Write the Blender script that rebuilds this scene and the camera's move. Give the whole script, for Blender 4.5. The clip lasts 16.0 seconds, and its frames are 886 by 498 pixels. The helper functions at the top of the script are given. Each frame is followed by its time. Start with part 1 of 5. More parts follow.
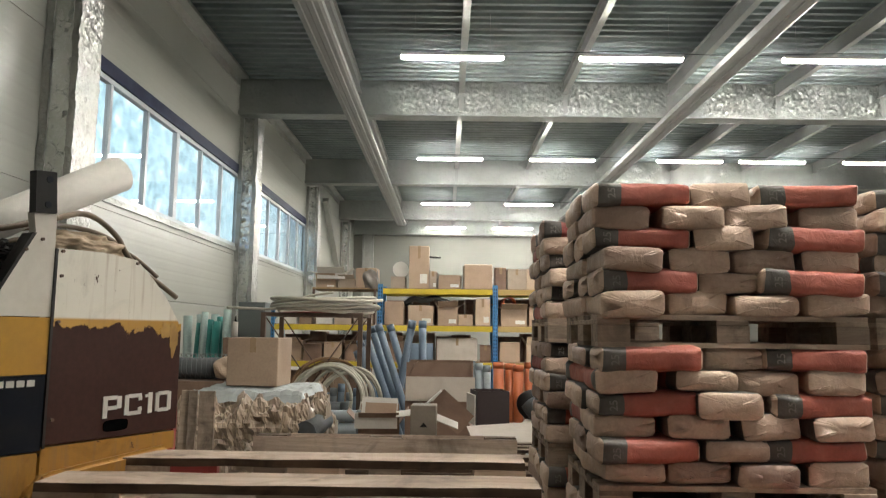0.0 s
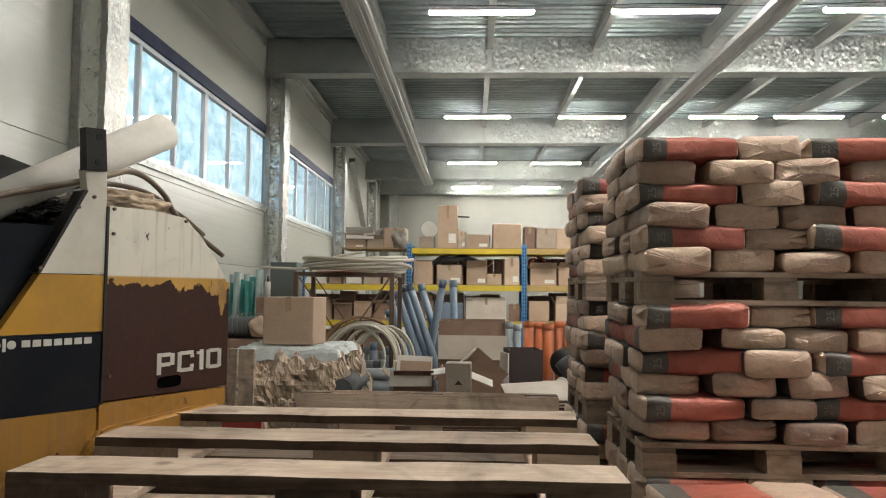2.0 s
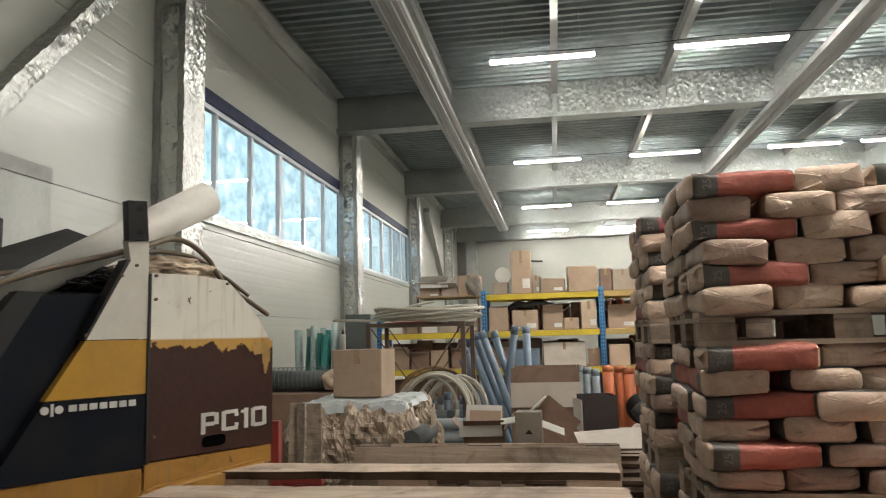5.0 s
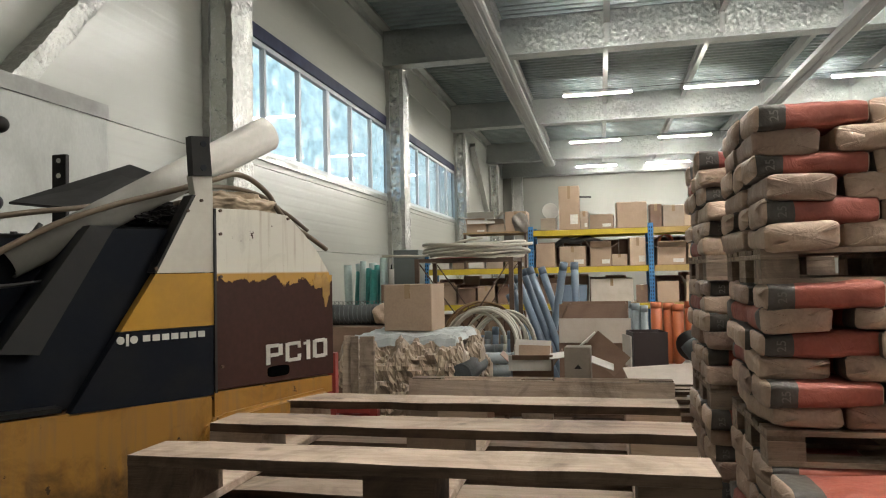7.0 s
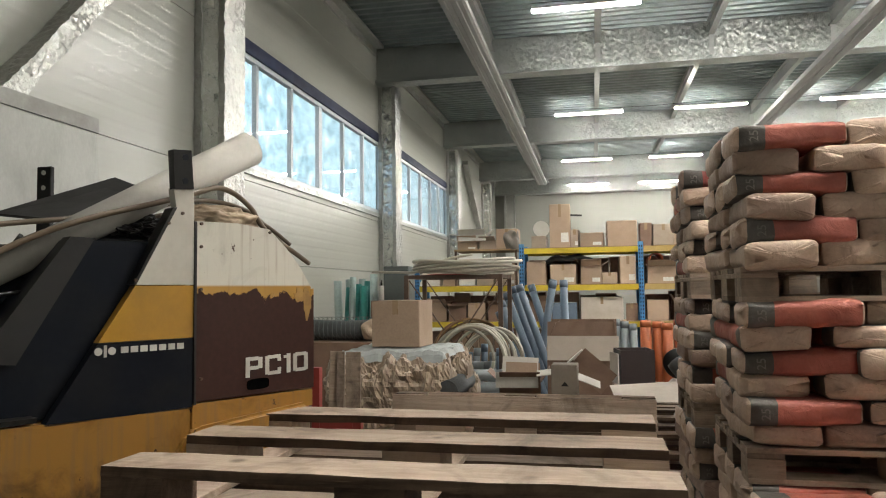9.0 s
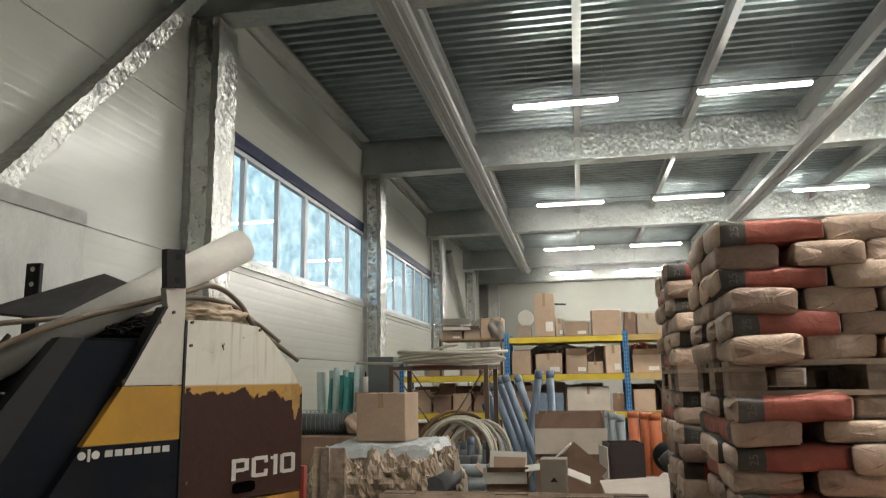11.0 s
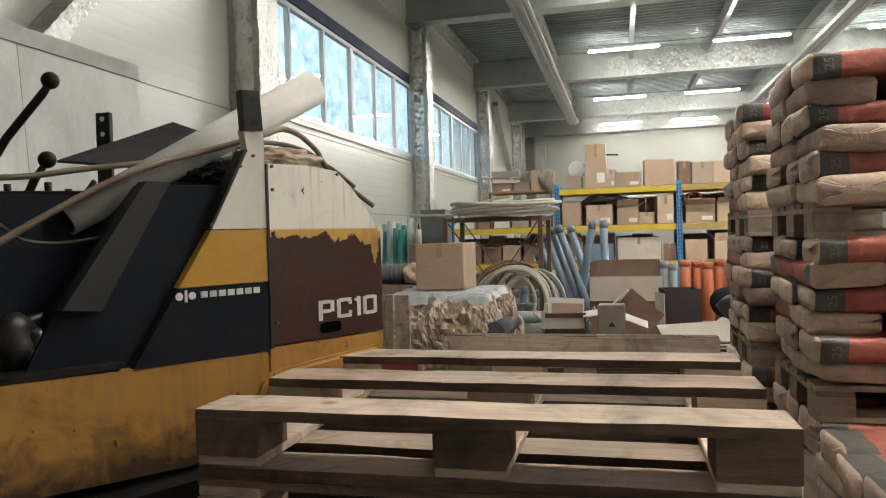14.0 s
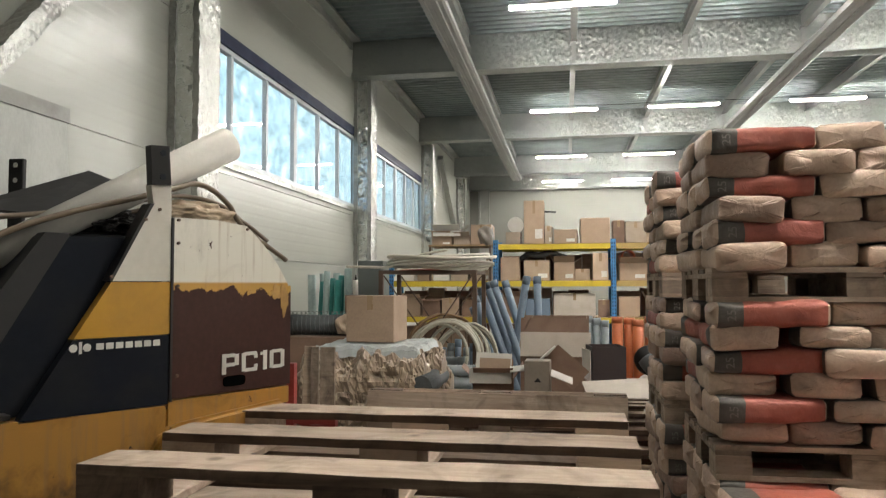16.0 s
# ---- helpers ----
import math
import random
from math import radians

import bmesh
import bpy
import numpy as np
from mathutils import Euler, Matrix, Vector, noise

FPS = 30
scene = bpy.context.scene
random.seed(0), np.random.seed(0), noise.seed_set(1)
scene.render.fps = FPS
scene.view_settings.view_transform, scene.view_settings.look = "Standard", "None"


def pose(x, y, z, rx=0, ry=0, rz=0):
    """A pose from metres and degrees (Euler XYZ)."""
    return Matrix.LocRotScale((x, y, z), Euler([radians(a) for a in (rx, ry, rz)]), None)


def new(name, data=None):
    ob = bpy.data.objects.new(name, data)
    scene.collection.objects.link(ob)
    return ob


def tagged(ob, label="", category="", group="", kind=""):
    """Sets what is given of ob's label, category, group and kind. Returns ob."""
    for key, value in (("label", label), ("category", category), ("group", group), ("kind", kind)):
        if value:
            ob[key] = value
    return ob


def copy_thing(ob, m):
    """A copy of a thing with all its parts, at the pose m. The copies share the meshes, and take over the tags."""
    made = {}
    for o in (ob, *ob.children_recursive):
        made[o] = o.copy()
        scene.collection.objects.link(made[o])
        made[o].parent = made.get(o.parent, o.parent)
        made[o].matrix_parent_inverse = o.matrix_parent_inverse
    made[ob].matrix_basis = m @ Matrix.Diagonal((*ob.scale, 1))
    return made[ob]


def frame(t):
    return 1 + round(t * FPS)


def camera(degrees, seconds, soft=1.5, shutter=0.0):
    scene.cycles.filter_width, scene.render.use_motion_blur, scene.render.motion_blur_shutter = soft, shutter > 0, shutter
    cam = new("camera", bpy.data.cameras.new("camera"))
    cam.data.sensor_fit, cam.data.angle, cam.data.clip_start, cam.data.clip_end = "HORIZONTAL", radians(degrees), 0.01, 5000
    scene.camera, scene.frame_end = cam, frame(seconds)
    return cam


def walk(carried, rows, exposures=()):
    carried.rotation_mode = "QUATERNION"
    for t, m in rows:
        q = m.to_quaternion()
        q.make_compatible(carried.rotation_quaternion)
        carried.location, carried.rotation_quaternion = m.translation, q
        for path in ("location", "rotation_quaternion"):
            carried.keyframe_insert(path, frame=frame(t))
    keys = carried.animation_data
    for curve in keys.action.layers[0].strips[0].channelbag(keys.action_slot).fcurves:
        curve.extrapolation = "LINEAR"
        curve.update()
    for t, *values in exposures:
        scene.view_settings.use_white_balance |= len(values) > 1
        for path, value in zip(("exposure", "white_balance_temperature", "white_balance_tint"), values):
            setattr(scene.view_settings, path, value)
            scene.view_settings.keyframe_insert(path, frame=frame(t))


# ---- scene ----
cam = camera(63.2, 16.0, soft=1.1, shutter=0.3)
METRES, EYE, TILT, LEAN, TURN = 1.4, 1.54, -1.0, 0.0, 0.3
ROWS = [
    (0.0, 0.0, 0.0, 0.0, -0.09, 7.45, -0.68),
    (0.5, -0.0525, 0.0214, -0.0094, -0.46, 4.53, -1.0),
    (1.0, -0.0623, 0.0307, -0.0108, 1.38, 3.22, -1.8),
    (1.5, -0.049, 0.0236, -0.0077, 1.93, 4.18, -0.66),
    (2.0, -0.0514, 0.0236, -0.0062, 1.9, 4.26, -0.55),
    (2.5, -0.0493, 0.0168, -0.0049, 1.61, 5.37, -0.63),
    (3.0, -0.0282, 0.0186, -0.0095, -1.3, 4.75, 0.39),
    (3.5, 0.0258, 0.0159, -0.0002, 2.31, 6.55, 1.32),
    (4.0, 0.0932, 0.0151, -0.002, 5.21, 6.82, 0.81),
    (4.5, 0.1097, 0.0225, -0.0039, 9.0, 6.69, 0.36),
    (5.0, 0.0537, 0.0286, 0.0041, 8.6, 7.98, 1.41),
    (5.2, 0.02314, 0.02982, -0.00176, 10.56, 6.433, 1.233),
    (7.3, 0.02217, 0.03191, 0.0045, 12.1, 2.795, 1.007),
    (7.5, 0.031, 0.0462, 0.0021, 11.21, 2.7, 1.19),
    (8.0, 0.0761, 0.0461, 0.0002, 11.83, 3.72, 0.61),
    (8.2, 0.08573, 0.04145, -0.00184, 11.77, 4.288, 0.1055),
    (10.3, -0.01653, 0.01647, 0.0034, 10.66, 4.406, 1.747),
    (10.5, -0.0076, 0.0177, 0.0092, 10.6, 6.37, 1.65),
    (11.0, 0.0403, 0.004, 0.0175, 10.24, 11.27, 0.78),
    (11.5, 0.0871, -0.006, 0.0189, 13.13, 13.99, 0.62),
    (12.0, 0.1224, -0.017, 0.0192, 14.26, 15.97, -0.53),
    (12.5, 0.1093, -0.0046, 0.0152, 13.35, 14.31, 0.75),
    (13.0, 0.0441, 0.0194, 0.0118, 13.91, 6.83, 0.93),
    (13.5, -0.02, 0.0325, -0.0037, 13.88, 2.09, 2.16),
    (14.0, -0.0488, 0.0363, -0.0068, 13.72, -0.11, 1.42),
    (14.5, -0.0533, 0.036, -0.0094, 13.58, -0.73, 1.2),
    (15.0, -0.0291, 0.0299, -0.0071, 13.51, -0.97, 1.51),
    (15.5, 0.0105, 0.0162, 0.001, 11.13, 0.48, 0.26),
    (16.0, 0.046, 0.0093, 0.0079, 9.41, 3.85, -0.02),
]

walk(cam, [(t, pose(0, 0, EYE, TILT, LEAN, TURN) @ pose(METRES * x, METRES * y, METRES * z, 90 + pitch, roll, yaw)) for t, x, y, z, yaw, pitch, roll in ROWS], ((0.0, 0.47), (2.0, 0.47), (7.5, 0.42), (10.5, 0.45), (11.0, 0.35), (12.0, 0.38), (13.0, 0.33), (14.0, 0.55), (14.5, 0.70), (15.5, 0.66), (16.0, 0.52)))

# ---- world and exposure ----
world = bpy.data.worlds.new("overcast_sky")
scene.world = world
world.use_nodes = True
wn = world.node_tree
sky = wn.nodes.new("ShaderNodeTexSky")
sky.sky_type, sky.sun_disc, sky.sun_elevation, sky.sun_rotation = "NISHITA", False, radians(30), radians(250)
wn.nodes["Background"].inputs["Strength"].default_value = 0.12
wn.links.new(sky.outputs["Color"], wn.nodes["Background"].inputs["Color"])
sun_data = bpy.data.lights.new("overcast_sun", "SUN")
sun_data.energy, sun_data.angle, sun_data.color = 0.8, radians(15), (1.0, 0.96, 0.9)
new("overcast_sun", sun_data).matrix_world = pose(0, 0, 20, 0, 60, 160)
scene.view_settings.exposure = 0.47
LAMP = 205.0
BACKDROP = 1.15


# ---- materials ----
def shader(name):
    m = bpy.data.materials.new(name)
    m.use_nodes = True
    return m, m.node_tree, m.node_tree.nodes["Principled BSDF"]


def node(nt, kind, **values):
    n = nt.nodes.new(kind)
    for key, value in values.items():
        n.inputs[key.replace("_", " ")].default_value = value
    return n


def place(nt, stretch=(1, 1, 1)):
    """Object coordinates, shifted by each object's random number."""
    tc, info = nt.nodes.new("ShaderNodeTexCoord"), nt.nodes.new("ShaderNodeObjectInfo")
    mul = nt.nodes.new("ShaderNodeVectorMath")
    mul.operation = "MULTIPLY_ADD"
    comb = nt.nodes.new("ShaderNodeCombineXYZ")
    for k in range(3):
        nt.links.new(info.outputs["Random"], comb.inputs[k])
    nt.links.new(comb.outputs[0], mul.inputs[0])
    mul.inputs[1].default_value = (37, 19, 53)
    sc = nt.nodes.new("ShaderNodeVectorMath")
    sc.operation = "MULTIPLY"
    sc.inputs[1].default_value = stretch
    nt.links.new(tc.outputs["Object"], sc.inputs[0])
    nt.links.new(sc.outputs[0], mul.inputs[2])
    return mul.outputs[0], info.outputs["Random"]


def ramp(nt, fac, stops):
    r = nt.nodes.new("ShaderNodeValToRGB")
    els = r.color_ramp.elements
    while len(els) < len(stops):
        els.new(0.5)
    for e, (p, c) in zip(els, stops):
        e.position, e.color = p, (*c, 1) if len(c) == 3 else c
    nt.links.new(fac, r.inputs[0])
    return r.outputs[0]


def mixed(nt, fac, a, b, mode="MIX"):
    m = nt.nodes.new("ShaderNodeMix")
    m.data_type, m.blend_type = "RGBA", mode
    for socket, v in ((m.inputs[0], fac), (m.inputs[6], a), (m.inputs[7], b)):
        if isinstance(v, bpy.types.NodeSocket):
            nt.links.new(v, socket)
        else:
            socket.default_value = v if isinstance(v, (int, float)) else (*v, 1)
    return m.outputs[2]


def noise_of(nt, vec, scale, detail=4.0, rough=0.55, distort=0.0):
    n = nt.nodes.new("ShaderNodeTexNoise")
    n.inputs["Scale"].default_value, n.inputs["Detail"].default_value = scale, detail
    n.inputs["Roughness"].default_value, n.inputs["Distortion"].default_value = rough, distort
    nt.links.new(vec, n.inputs["Vector"])
    return n.outputs["Fac"]


def bumped(nt, bsdf, height, strength, distance=0.01):
    b = nt.nodes.new("ShaderNodeBump")
    b.inputs["Strength"].default_value, b.inputs["Distance"].default_value = strength, distance
    nt.links.new(height, b.inputs["Height"])
    nt.links.new(b.outputs[0], bsdf.inputs["Normal"])


def plain(name, colour, rough=0.6, metal=0.0, dirt=(0.1, 0.08, 0.06), amount=0.35, scale=3.0, grain=40.0, bump=0.15, vary=0.15, stretch=(1, 1, 1), shine=0.5, even=False):
    """A worn surface: broad stains, fine grain, and a shade of its own for each object."""
    m, nt, bsdf = shader(name)
    vec, rnd = place(nt, stretch)
    broad, fine = noise_of(nt, vec, scale, 5, 0.6, 0.4), noise_of(nt, vec, grain, 3)
    stain = ramp(nt, broad, [(0.42, (0, 0, 0)), (0.75, (amount,) * 3)])
    col = mixed(nt, stain, colour, dirt)
    speck = ramp(nt, fine, [(0.3, (1 - vary * 0.5,) * 3), (0.7, (1, 1, 1))])
    col = mixed(nt, 1.0, col, speck, "MULTIPLY")
    shade = ramp(nt, rnd, [(0, (1 - vary,) * 3), (1, (1, 1, 1))])
    col = mixed(nt, 1.0, col, shade, "MULTIPLY")
    nt.links.new(col, bsdf.inputs["Base Color"])
    rr = ramp(nt, broad, [(0.3, (rough * 0.85,) * 3), (0.8, (min(1, rough * 1.2),) * 3)])
    if even:
        bsdf.inputs["Roughness"].default_value = rough
    else:
        nt.links.new(rr, bsdf.inputs["Roughness"])
    bsdf.inputs["Metallic"].default_value = metal
    bsdf.inputs["Specular IOR Level"].default_value = shine
    if bump:
        bumped(nt, bsdf, fine, bump, 0.004)
    return m


def wood_material(name, light, dark):
    """Weathered rough-sawn softwood: streaks, fibres, stains, knots and dark damp patches."""
    m, nt, bsdf = shader(name)
    vec, rnd = place(nt, (0.8, 9, 9))
    grain = noise_of(nt, vec, 1.6, 6, 0.6, 1.2)
    fibre_at, _ = place(nt, (9, 140, 140))
    fibre = noise_of(nt, fibre_at, 1.5, 3, 0.6)
    vec2, _ = place(nt, (1, 1, 1))
    blot = noise_of(nt, vec2, 4.5, 6, 0.68, 0.9)
    knots = nt.nodes.new("ShaderNodeTexVoronoi")
    knots.inputs["Scale"].default_value = 5.5
    nt.links.new(vec2, knots.inputs["Vector"])
    kn = ramp(nt, knots.outputs["Distance"], [(0.05, (0.2,) * 3), (0.13, (1, 1, 1))])
    col = ramp(nt, grain, [(0.28, dark), (0.5, tuple((a + b) / 2 for a, b in zip(light, dark))), (0.72, light)])
    col = mixed(nt, ramp(nt, blot, [(0.48, (0, 0, 0)), (0.62, (0.45,) * 3), (0.72, (0.8,) * 3)]), col, tuple(c * 0.35 for c in dark))
    col = mixed(nt, 0.65, col, kn, "MULTIPLY")
    col = mixed(nt, 1.0, col, ramp(nt, fibre, [(0.3, (0.9,) * 3), (0.65, (1.04,) * 3)]), "MULTIPLY")
    col = mixed(nt, 1.0, col, ramp(nt, rnd, [(0, (0.58, 0.55, 0.52)), (0.45, (0.82, 0.79, 0.76)), (1, (1.15, 1.1, 1.05))]), "MULTIPLY")
    nt.links.new(col, bsdf.inputs["Base Color"])
    bsdf.inputs["Roughness"].default_value = 0.85
    bsdf.inputs["Specular IOR Level"].default_value = 0.25
    bumped(nt, bsdf, fibre, 0.55, 0.003)
    return m


def paper_material(name, light, dark):
    """Dusty sack paper: a shade for each sack, rubbed patches, soft dents and sharp folds."""
    m, nt, bsdf = shader(name)
    vec, rnd = place(nt)
    # Random darker tones: paper variety plus shade of overhanging sacks put into the colour.
    base = ramp(nt, rnd, [(0.0, dark), (0.35, tuple(a * 0.6 + b * 0.4 for a, b in zip(light, dark))), (1.0, light)])
    rub = noise_of(nt, vec, 7, 6, 0.65, 0.6)
    base = mixed(nt, ramp(nt, rub, [(0.5, (0, 0, 0)), (0.72, (0.4,) * 3)]), base, tuple(c * 0.55 for c in dark))
    base = mixed(nt, ramp(nt, rub, [(0.28, (0.35,) * 3), (0.46, (0, 0, 0))]), base, tuple(min(1, c * 1.1 + 0.06) for c in light))
    fine = noise_of(nt, vec, 70, 3)
    base = mixed(nt, 1.0, base, ramp(nt, fine, [(0.3, (0.88,) * 3), (0.7, (1, 1, 1))]), "MULTIPLY")
    nt.links.new(base, bsdf.inputs["Base Color"])
    bsdf.inputs["Roughness"].default_value = 0.5
    bsdf.inputs["Specular IOR Level"].default_value = 0.4
    fold = nt.nodes.new("ShaderNodeTexNoise")
    fold.noise_type = "RIDGED_MULTIFRACTAL"
    fold.inputs["Scale"].default_value, fold.inputs["Detail"].default_value = 6.0, 3.0
    fold.inputs["Distortion"].default_value = 0.7
    nt.links.new(vec, fold.inputs["Vector"])
    b = nt.nodes.new("ShaderNodeBump")
    b.inputs["Strength"].default_value, b.inputs["Distance"].default_value = 0.35, 0.006
    nt.links.new(fold.outputs["Fac"], b.inputs["Height"])
    dent = nt.nodes.new("ShaderNodeBump")
    dent.inputs["Strength"].default_value, dent.inputs["Distance"].default_value = 0.6, 0.012
    nt.links.new(noise_of(nt, vec, 16, 4, 0.6, 0.8), dent.inputs["Height"])
    nt.links.new(b.outputs[0], dent.inputs["Normal"])
    nt.links.new(dent.outputs[0], bsdf.inputs["Normal"])
    return m


def foil_material(name, scale, tilt, rough=0.22, colour=(0.78, 0.79, 0.78)):
    """Crumpled foil: small flat facets, each leaning its own way, with fine creases between."""
    m, nt, bsdf = shader(name)
    vec, rnd = place(nt)
    warp = nt.nodes.new("ShaderNodeTexNoise")
    warp.inputs["Scale"].default_value, warp.inputs["Detail"].default_value = scale * 0.5, 4
    nt.links.new(vec, warp.inputs["Vector"])
    add = nt.nodes.new("ShaderNodeVectorMath")
    add.operation = "MULTIPLY_ADD"
    nt.links.new(warp.outputs["Color"], add.inputs[0])
    add.inputs[1].default_value = (2.2 / scale,) * 3
    nt.links.new(vec, add.inputs[2])
    normal = nt.nodes.new("ShaderNodeNewGeometry").outputs["Normal"]
    for k, amount in ((1.0, tilt), (2.7, tilt * 0.55)):
        cell = nt.nodes.new("ShaderNodeTexVoronoi")
        cell.inputs["Scale"].default_value = scale * k
        nt.links.new(add.outputs[0], cell.inputs["Vector"])
        off = nt.nodes.new("ShaderNodeVectorMath")
        off.operation = "SUBTRACT"
        off.inputs[1].default_value = (0.5, 0.5, 0.5)
        nt.links.new(cell.outputs["Color"], off.inputs[0])
        lean = nt.nodes.new("ShaderNodeVectorMath")
        lean.operation = "MULTIPLY_ADD"
        lean.inputs[1].default_value = (amount,) * 3
        nt.links.new(off.outputs[0], lean.inputs[0])
        nt.links.new(normal, lean.inputs[2])
        normal = lean.outputs[0]
    unit = nt.nodes.new("ShaderNodeVectorMath")
    unit.operation = "NORMALIZE"
    nt.links.new(normal, unit.inputs[0])
    b = nt.nodes.new("ShaderNodeBump")
    b.inputs["Strength"].default_value, b.inputs["Distance"].default_value = 0.5, 0.006
    nt.links.new(noise_of(nt, vec, scale * 2, 5, 0.65, 1.0), b.inputs["Height"])
    nt.links.new(unit.outputs[0], b.inputs["Normal"])
    nt.links.new(b.outputs[0], bsdf.inputs["Normal"])
    nt.links.new(ramp(nt, noise_of(nt, vec, 1.3), [(0.3, tuple(c * 0.8 for c in colour)), (0.7, colour)]), bsdf.inputs["Base Color"])
    bsdf.inputs["Metallic"].default_value, bsdf.inputs["Roughness"].default_value = 1.0, rough
    return m


def glow(name, colour, strength):
    m, nt, bsdf = shader(name)
    bsdf.inputs["Base Color"].default_value = (0.9, 0.9, 0.9, 1)
    bsdf.inputs["Emission Color"].default_value = (*colour, 1)
    bsdf.inputs["Emission Strength"].default_value = strength
    return m


def glass_material():
    m, nt, bsdf = shader("window_glass")
    bsdf.inputs["Transmission Weight"].default_value = 1.0
    bsdf.inputs["Roughness"].default_value = 0.02
    bsdf.inputs["IOR"].default_value = 1.5
    bsdf.inputs["Base Color"].default_value = (0.93, 0.97, 0.98, 1)
    return m


def rusty_paint(name, top, edge, rust, level, wobble, soft=0.0, chip=0.66, grime=0.5):
    """Old paint above a ragged edge, bare rust-brown steel below it, a rim of older paint between."""
    m, nt, bsdf = shader(name)
    tc = nt.nodes.new("ShaderNodeTexCoord")
    sep = nt.nodes.new("ShaderNodeSeparateXYZ")
    nt.links.new(tc.outputs["Object"], sep.inputs[0])
    ragged = noise_of(nt, tc.outputs["Object"], 11, 5, 0.62, 0.7)
    h = nt.nodes.new("ShaderNodeMath")
    h.operation = "MULTIPLY_ADD"
    nt.links.new(ragged, h.inputs[0])
    h.inputs[1].default_value = wobble
    nt.links.new(sep.outputs["Z"], h.inputs[2])
    mapr = nt.nodes.new("ShaderNodeMapRange")
    mapr.inputs["From Min"].default_value, mapr.inputs["From Max"].default_value = level - 0.1 + wobble * 0.5, level + 0.1 + wobble * 0.5
    nt.links.new(h.outputs[0], mapr.inputs["Value"])
    fine = noise_of(nt, tc.outputs["Object"], 60, 4)
    brown = ramp(nt, fine, [(0.3, tuple(c * 0.7 for c in rust)), (0.75, rust)])
    line = nt.nodes.new("ShaderNodeMapRange")
    line.inputs["From Min"].default_value, line.inputs["From Max"].default_value = level - 0.003, level + 0.003
    nt.links.new(sep.outputs["Z"], line.inputs["Value"])
    paint = mixed(nt, line.outputs[0], edge, top)
    chips = ramp(nt, noise_of(nt, tc.outputs["Object"], 22, 5, 0.7), [(chip, (0, 0, 0)), (chip + 0.03, (1, 1, 1))])
    drips = node(nt, "ShaderNodeMapping")
    drips.inputs["Scale"].default_value = (30, 30, 2)
    nt.links.new(tc.outputs["Object"], drips.inputs["Vector"])
    streak = ramp(nt, noise_of(nt, drips.outputs[0], 1.5, 3), [(0.55 - grime * 0.2 + 0.1, (0, 0, 0)), (0.8, (grime,) * 3)])
    paint = mixed(nt, streak, paint, (0.22, 0.13, 0.06))
    broad = ramp(nt, noise_of(nt, tc.outputs["Object"], 5, 6, 0.7, 0.8), [(0.5, (0, 0, 0)), (0.75, (grime,) * 3)])
    paint = mixed(nt, broad, paint, tuple(c * 0.45 for c in top))
    paint = mixed(nt, chips, paint, rust)
    bare = ramp(nt, mapr.outputs[0], [(0.36 - soft * 0.6, (0, 0, 0)), (0.38 + soft, (1, 1, 1))])
    col = mixed(nt, bare, brown, paint)
    nt.links.new(col, bsdf.inputs["Base Color"])
    bsdf.inputs["Roughness"].default_value = 0.55
    bsdf.inputs["Specular IOR Level"].default_value = 0.3
    bumped(nt, bsdf, bare, 0.3, 0.004)
    return m


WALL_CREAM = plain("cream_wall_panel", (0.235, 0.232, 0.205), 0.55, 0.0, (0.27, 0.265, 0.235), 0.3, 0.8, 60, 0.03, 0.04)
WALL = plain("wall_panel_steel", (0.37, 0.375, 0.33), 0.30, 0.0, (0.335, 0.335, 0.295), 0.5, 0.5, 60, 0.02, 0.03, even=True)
FLOOR = plain("concrete_floor", (0.30, 0.29, 0.27), 0.75, 0, (0.12, 0.11, 0.1), 0.6, 0.9, 30, 0.2, 0.2)
DECK = plain("galvanised_deck", (0.29, 0.335, 0.335), 0.38, 0.85, (0.10, 0.11, 0.11), 0.4, 1.5, 30, 0.05, 0.12)
TRAY = plain("galvanised_tray", (0.32, 0.32, 0.305), 0.5, 0.3, (0.4, 0.4, 0.4), 0.3, 2, 40, 0.05, 0.1)
JOIST = plain("light_grey_steel", (0.40, 0.405, 0.39), 0.45, 0.3, (0.35, 0.36, 0.36), 0.4, 2, 40, 0.05, 0.12)
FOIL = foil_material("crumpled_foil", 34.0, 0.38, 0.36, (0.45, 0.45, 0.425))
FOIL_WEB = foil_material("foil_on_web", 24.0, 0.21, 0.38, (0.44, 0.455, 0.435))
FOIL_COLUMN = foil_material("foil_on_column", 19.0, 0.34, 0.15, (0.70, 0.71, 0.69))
FOIL_FLAT = foil_material("taut_foil", 7.0, 0.14, 0.28, (0.54, 0.54, 0.515))
NAVY_TRIM = plain("navy_trim", (0.012, 0.02, 0.06), 0.5, 0, (0.02, 0.02, 0.03), 0.3, 3, 40, 0.05, shine=0.12)
FRAME = plain("white_window_frame", (0.62, 0.68, 0.72), 0.4, 0, (0.4, 0.42, 0.44), 0.25, 3, 40, 0.03)
GLASS = glass_material()
TUBE_LIGHT = glow("lamp_diffuser", (1.0, 0.97, 0.90), LAMP)
LAMP_BODY = plain("lamp_housing", (0.75, 0.75, 0.73), 0.5, 0, (0.5, 0.5, 0.5), 0.2)
WOOD = wood_material("pallet_wood", (0.67, 0.56, 0.46), (0.40, 0.305, 0.235))
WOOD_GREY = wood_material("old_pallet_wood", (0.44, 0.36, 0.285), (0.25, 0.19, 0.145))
# Board sides and front blocks: grime plus front-face shade darkened into the colour.
WOOD_SHADED_EDGE = wood_material("shaded_grimy_edge", (0.24, 0.17, 0.12), (0.07, 0.048, 0.035))
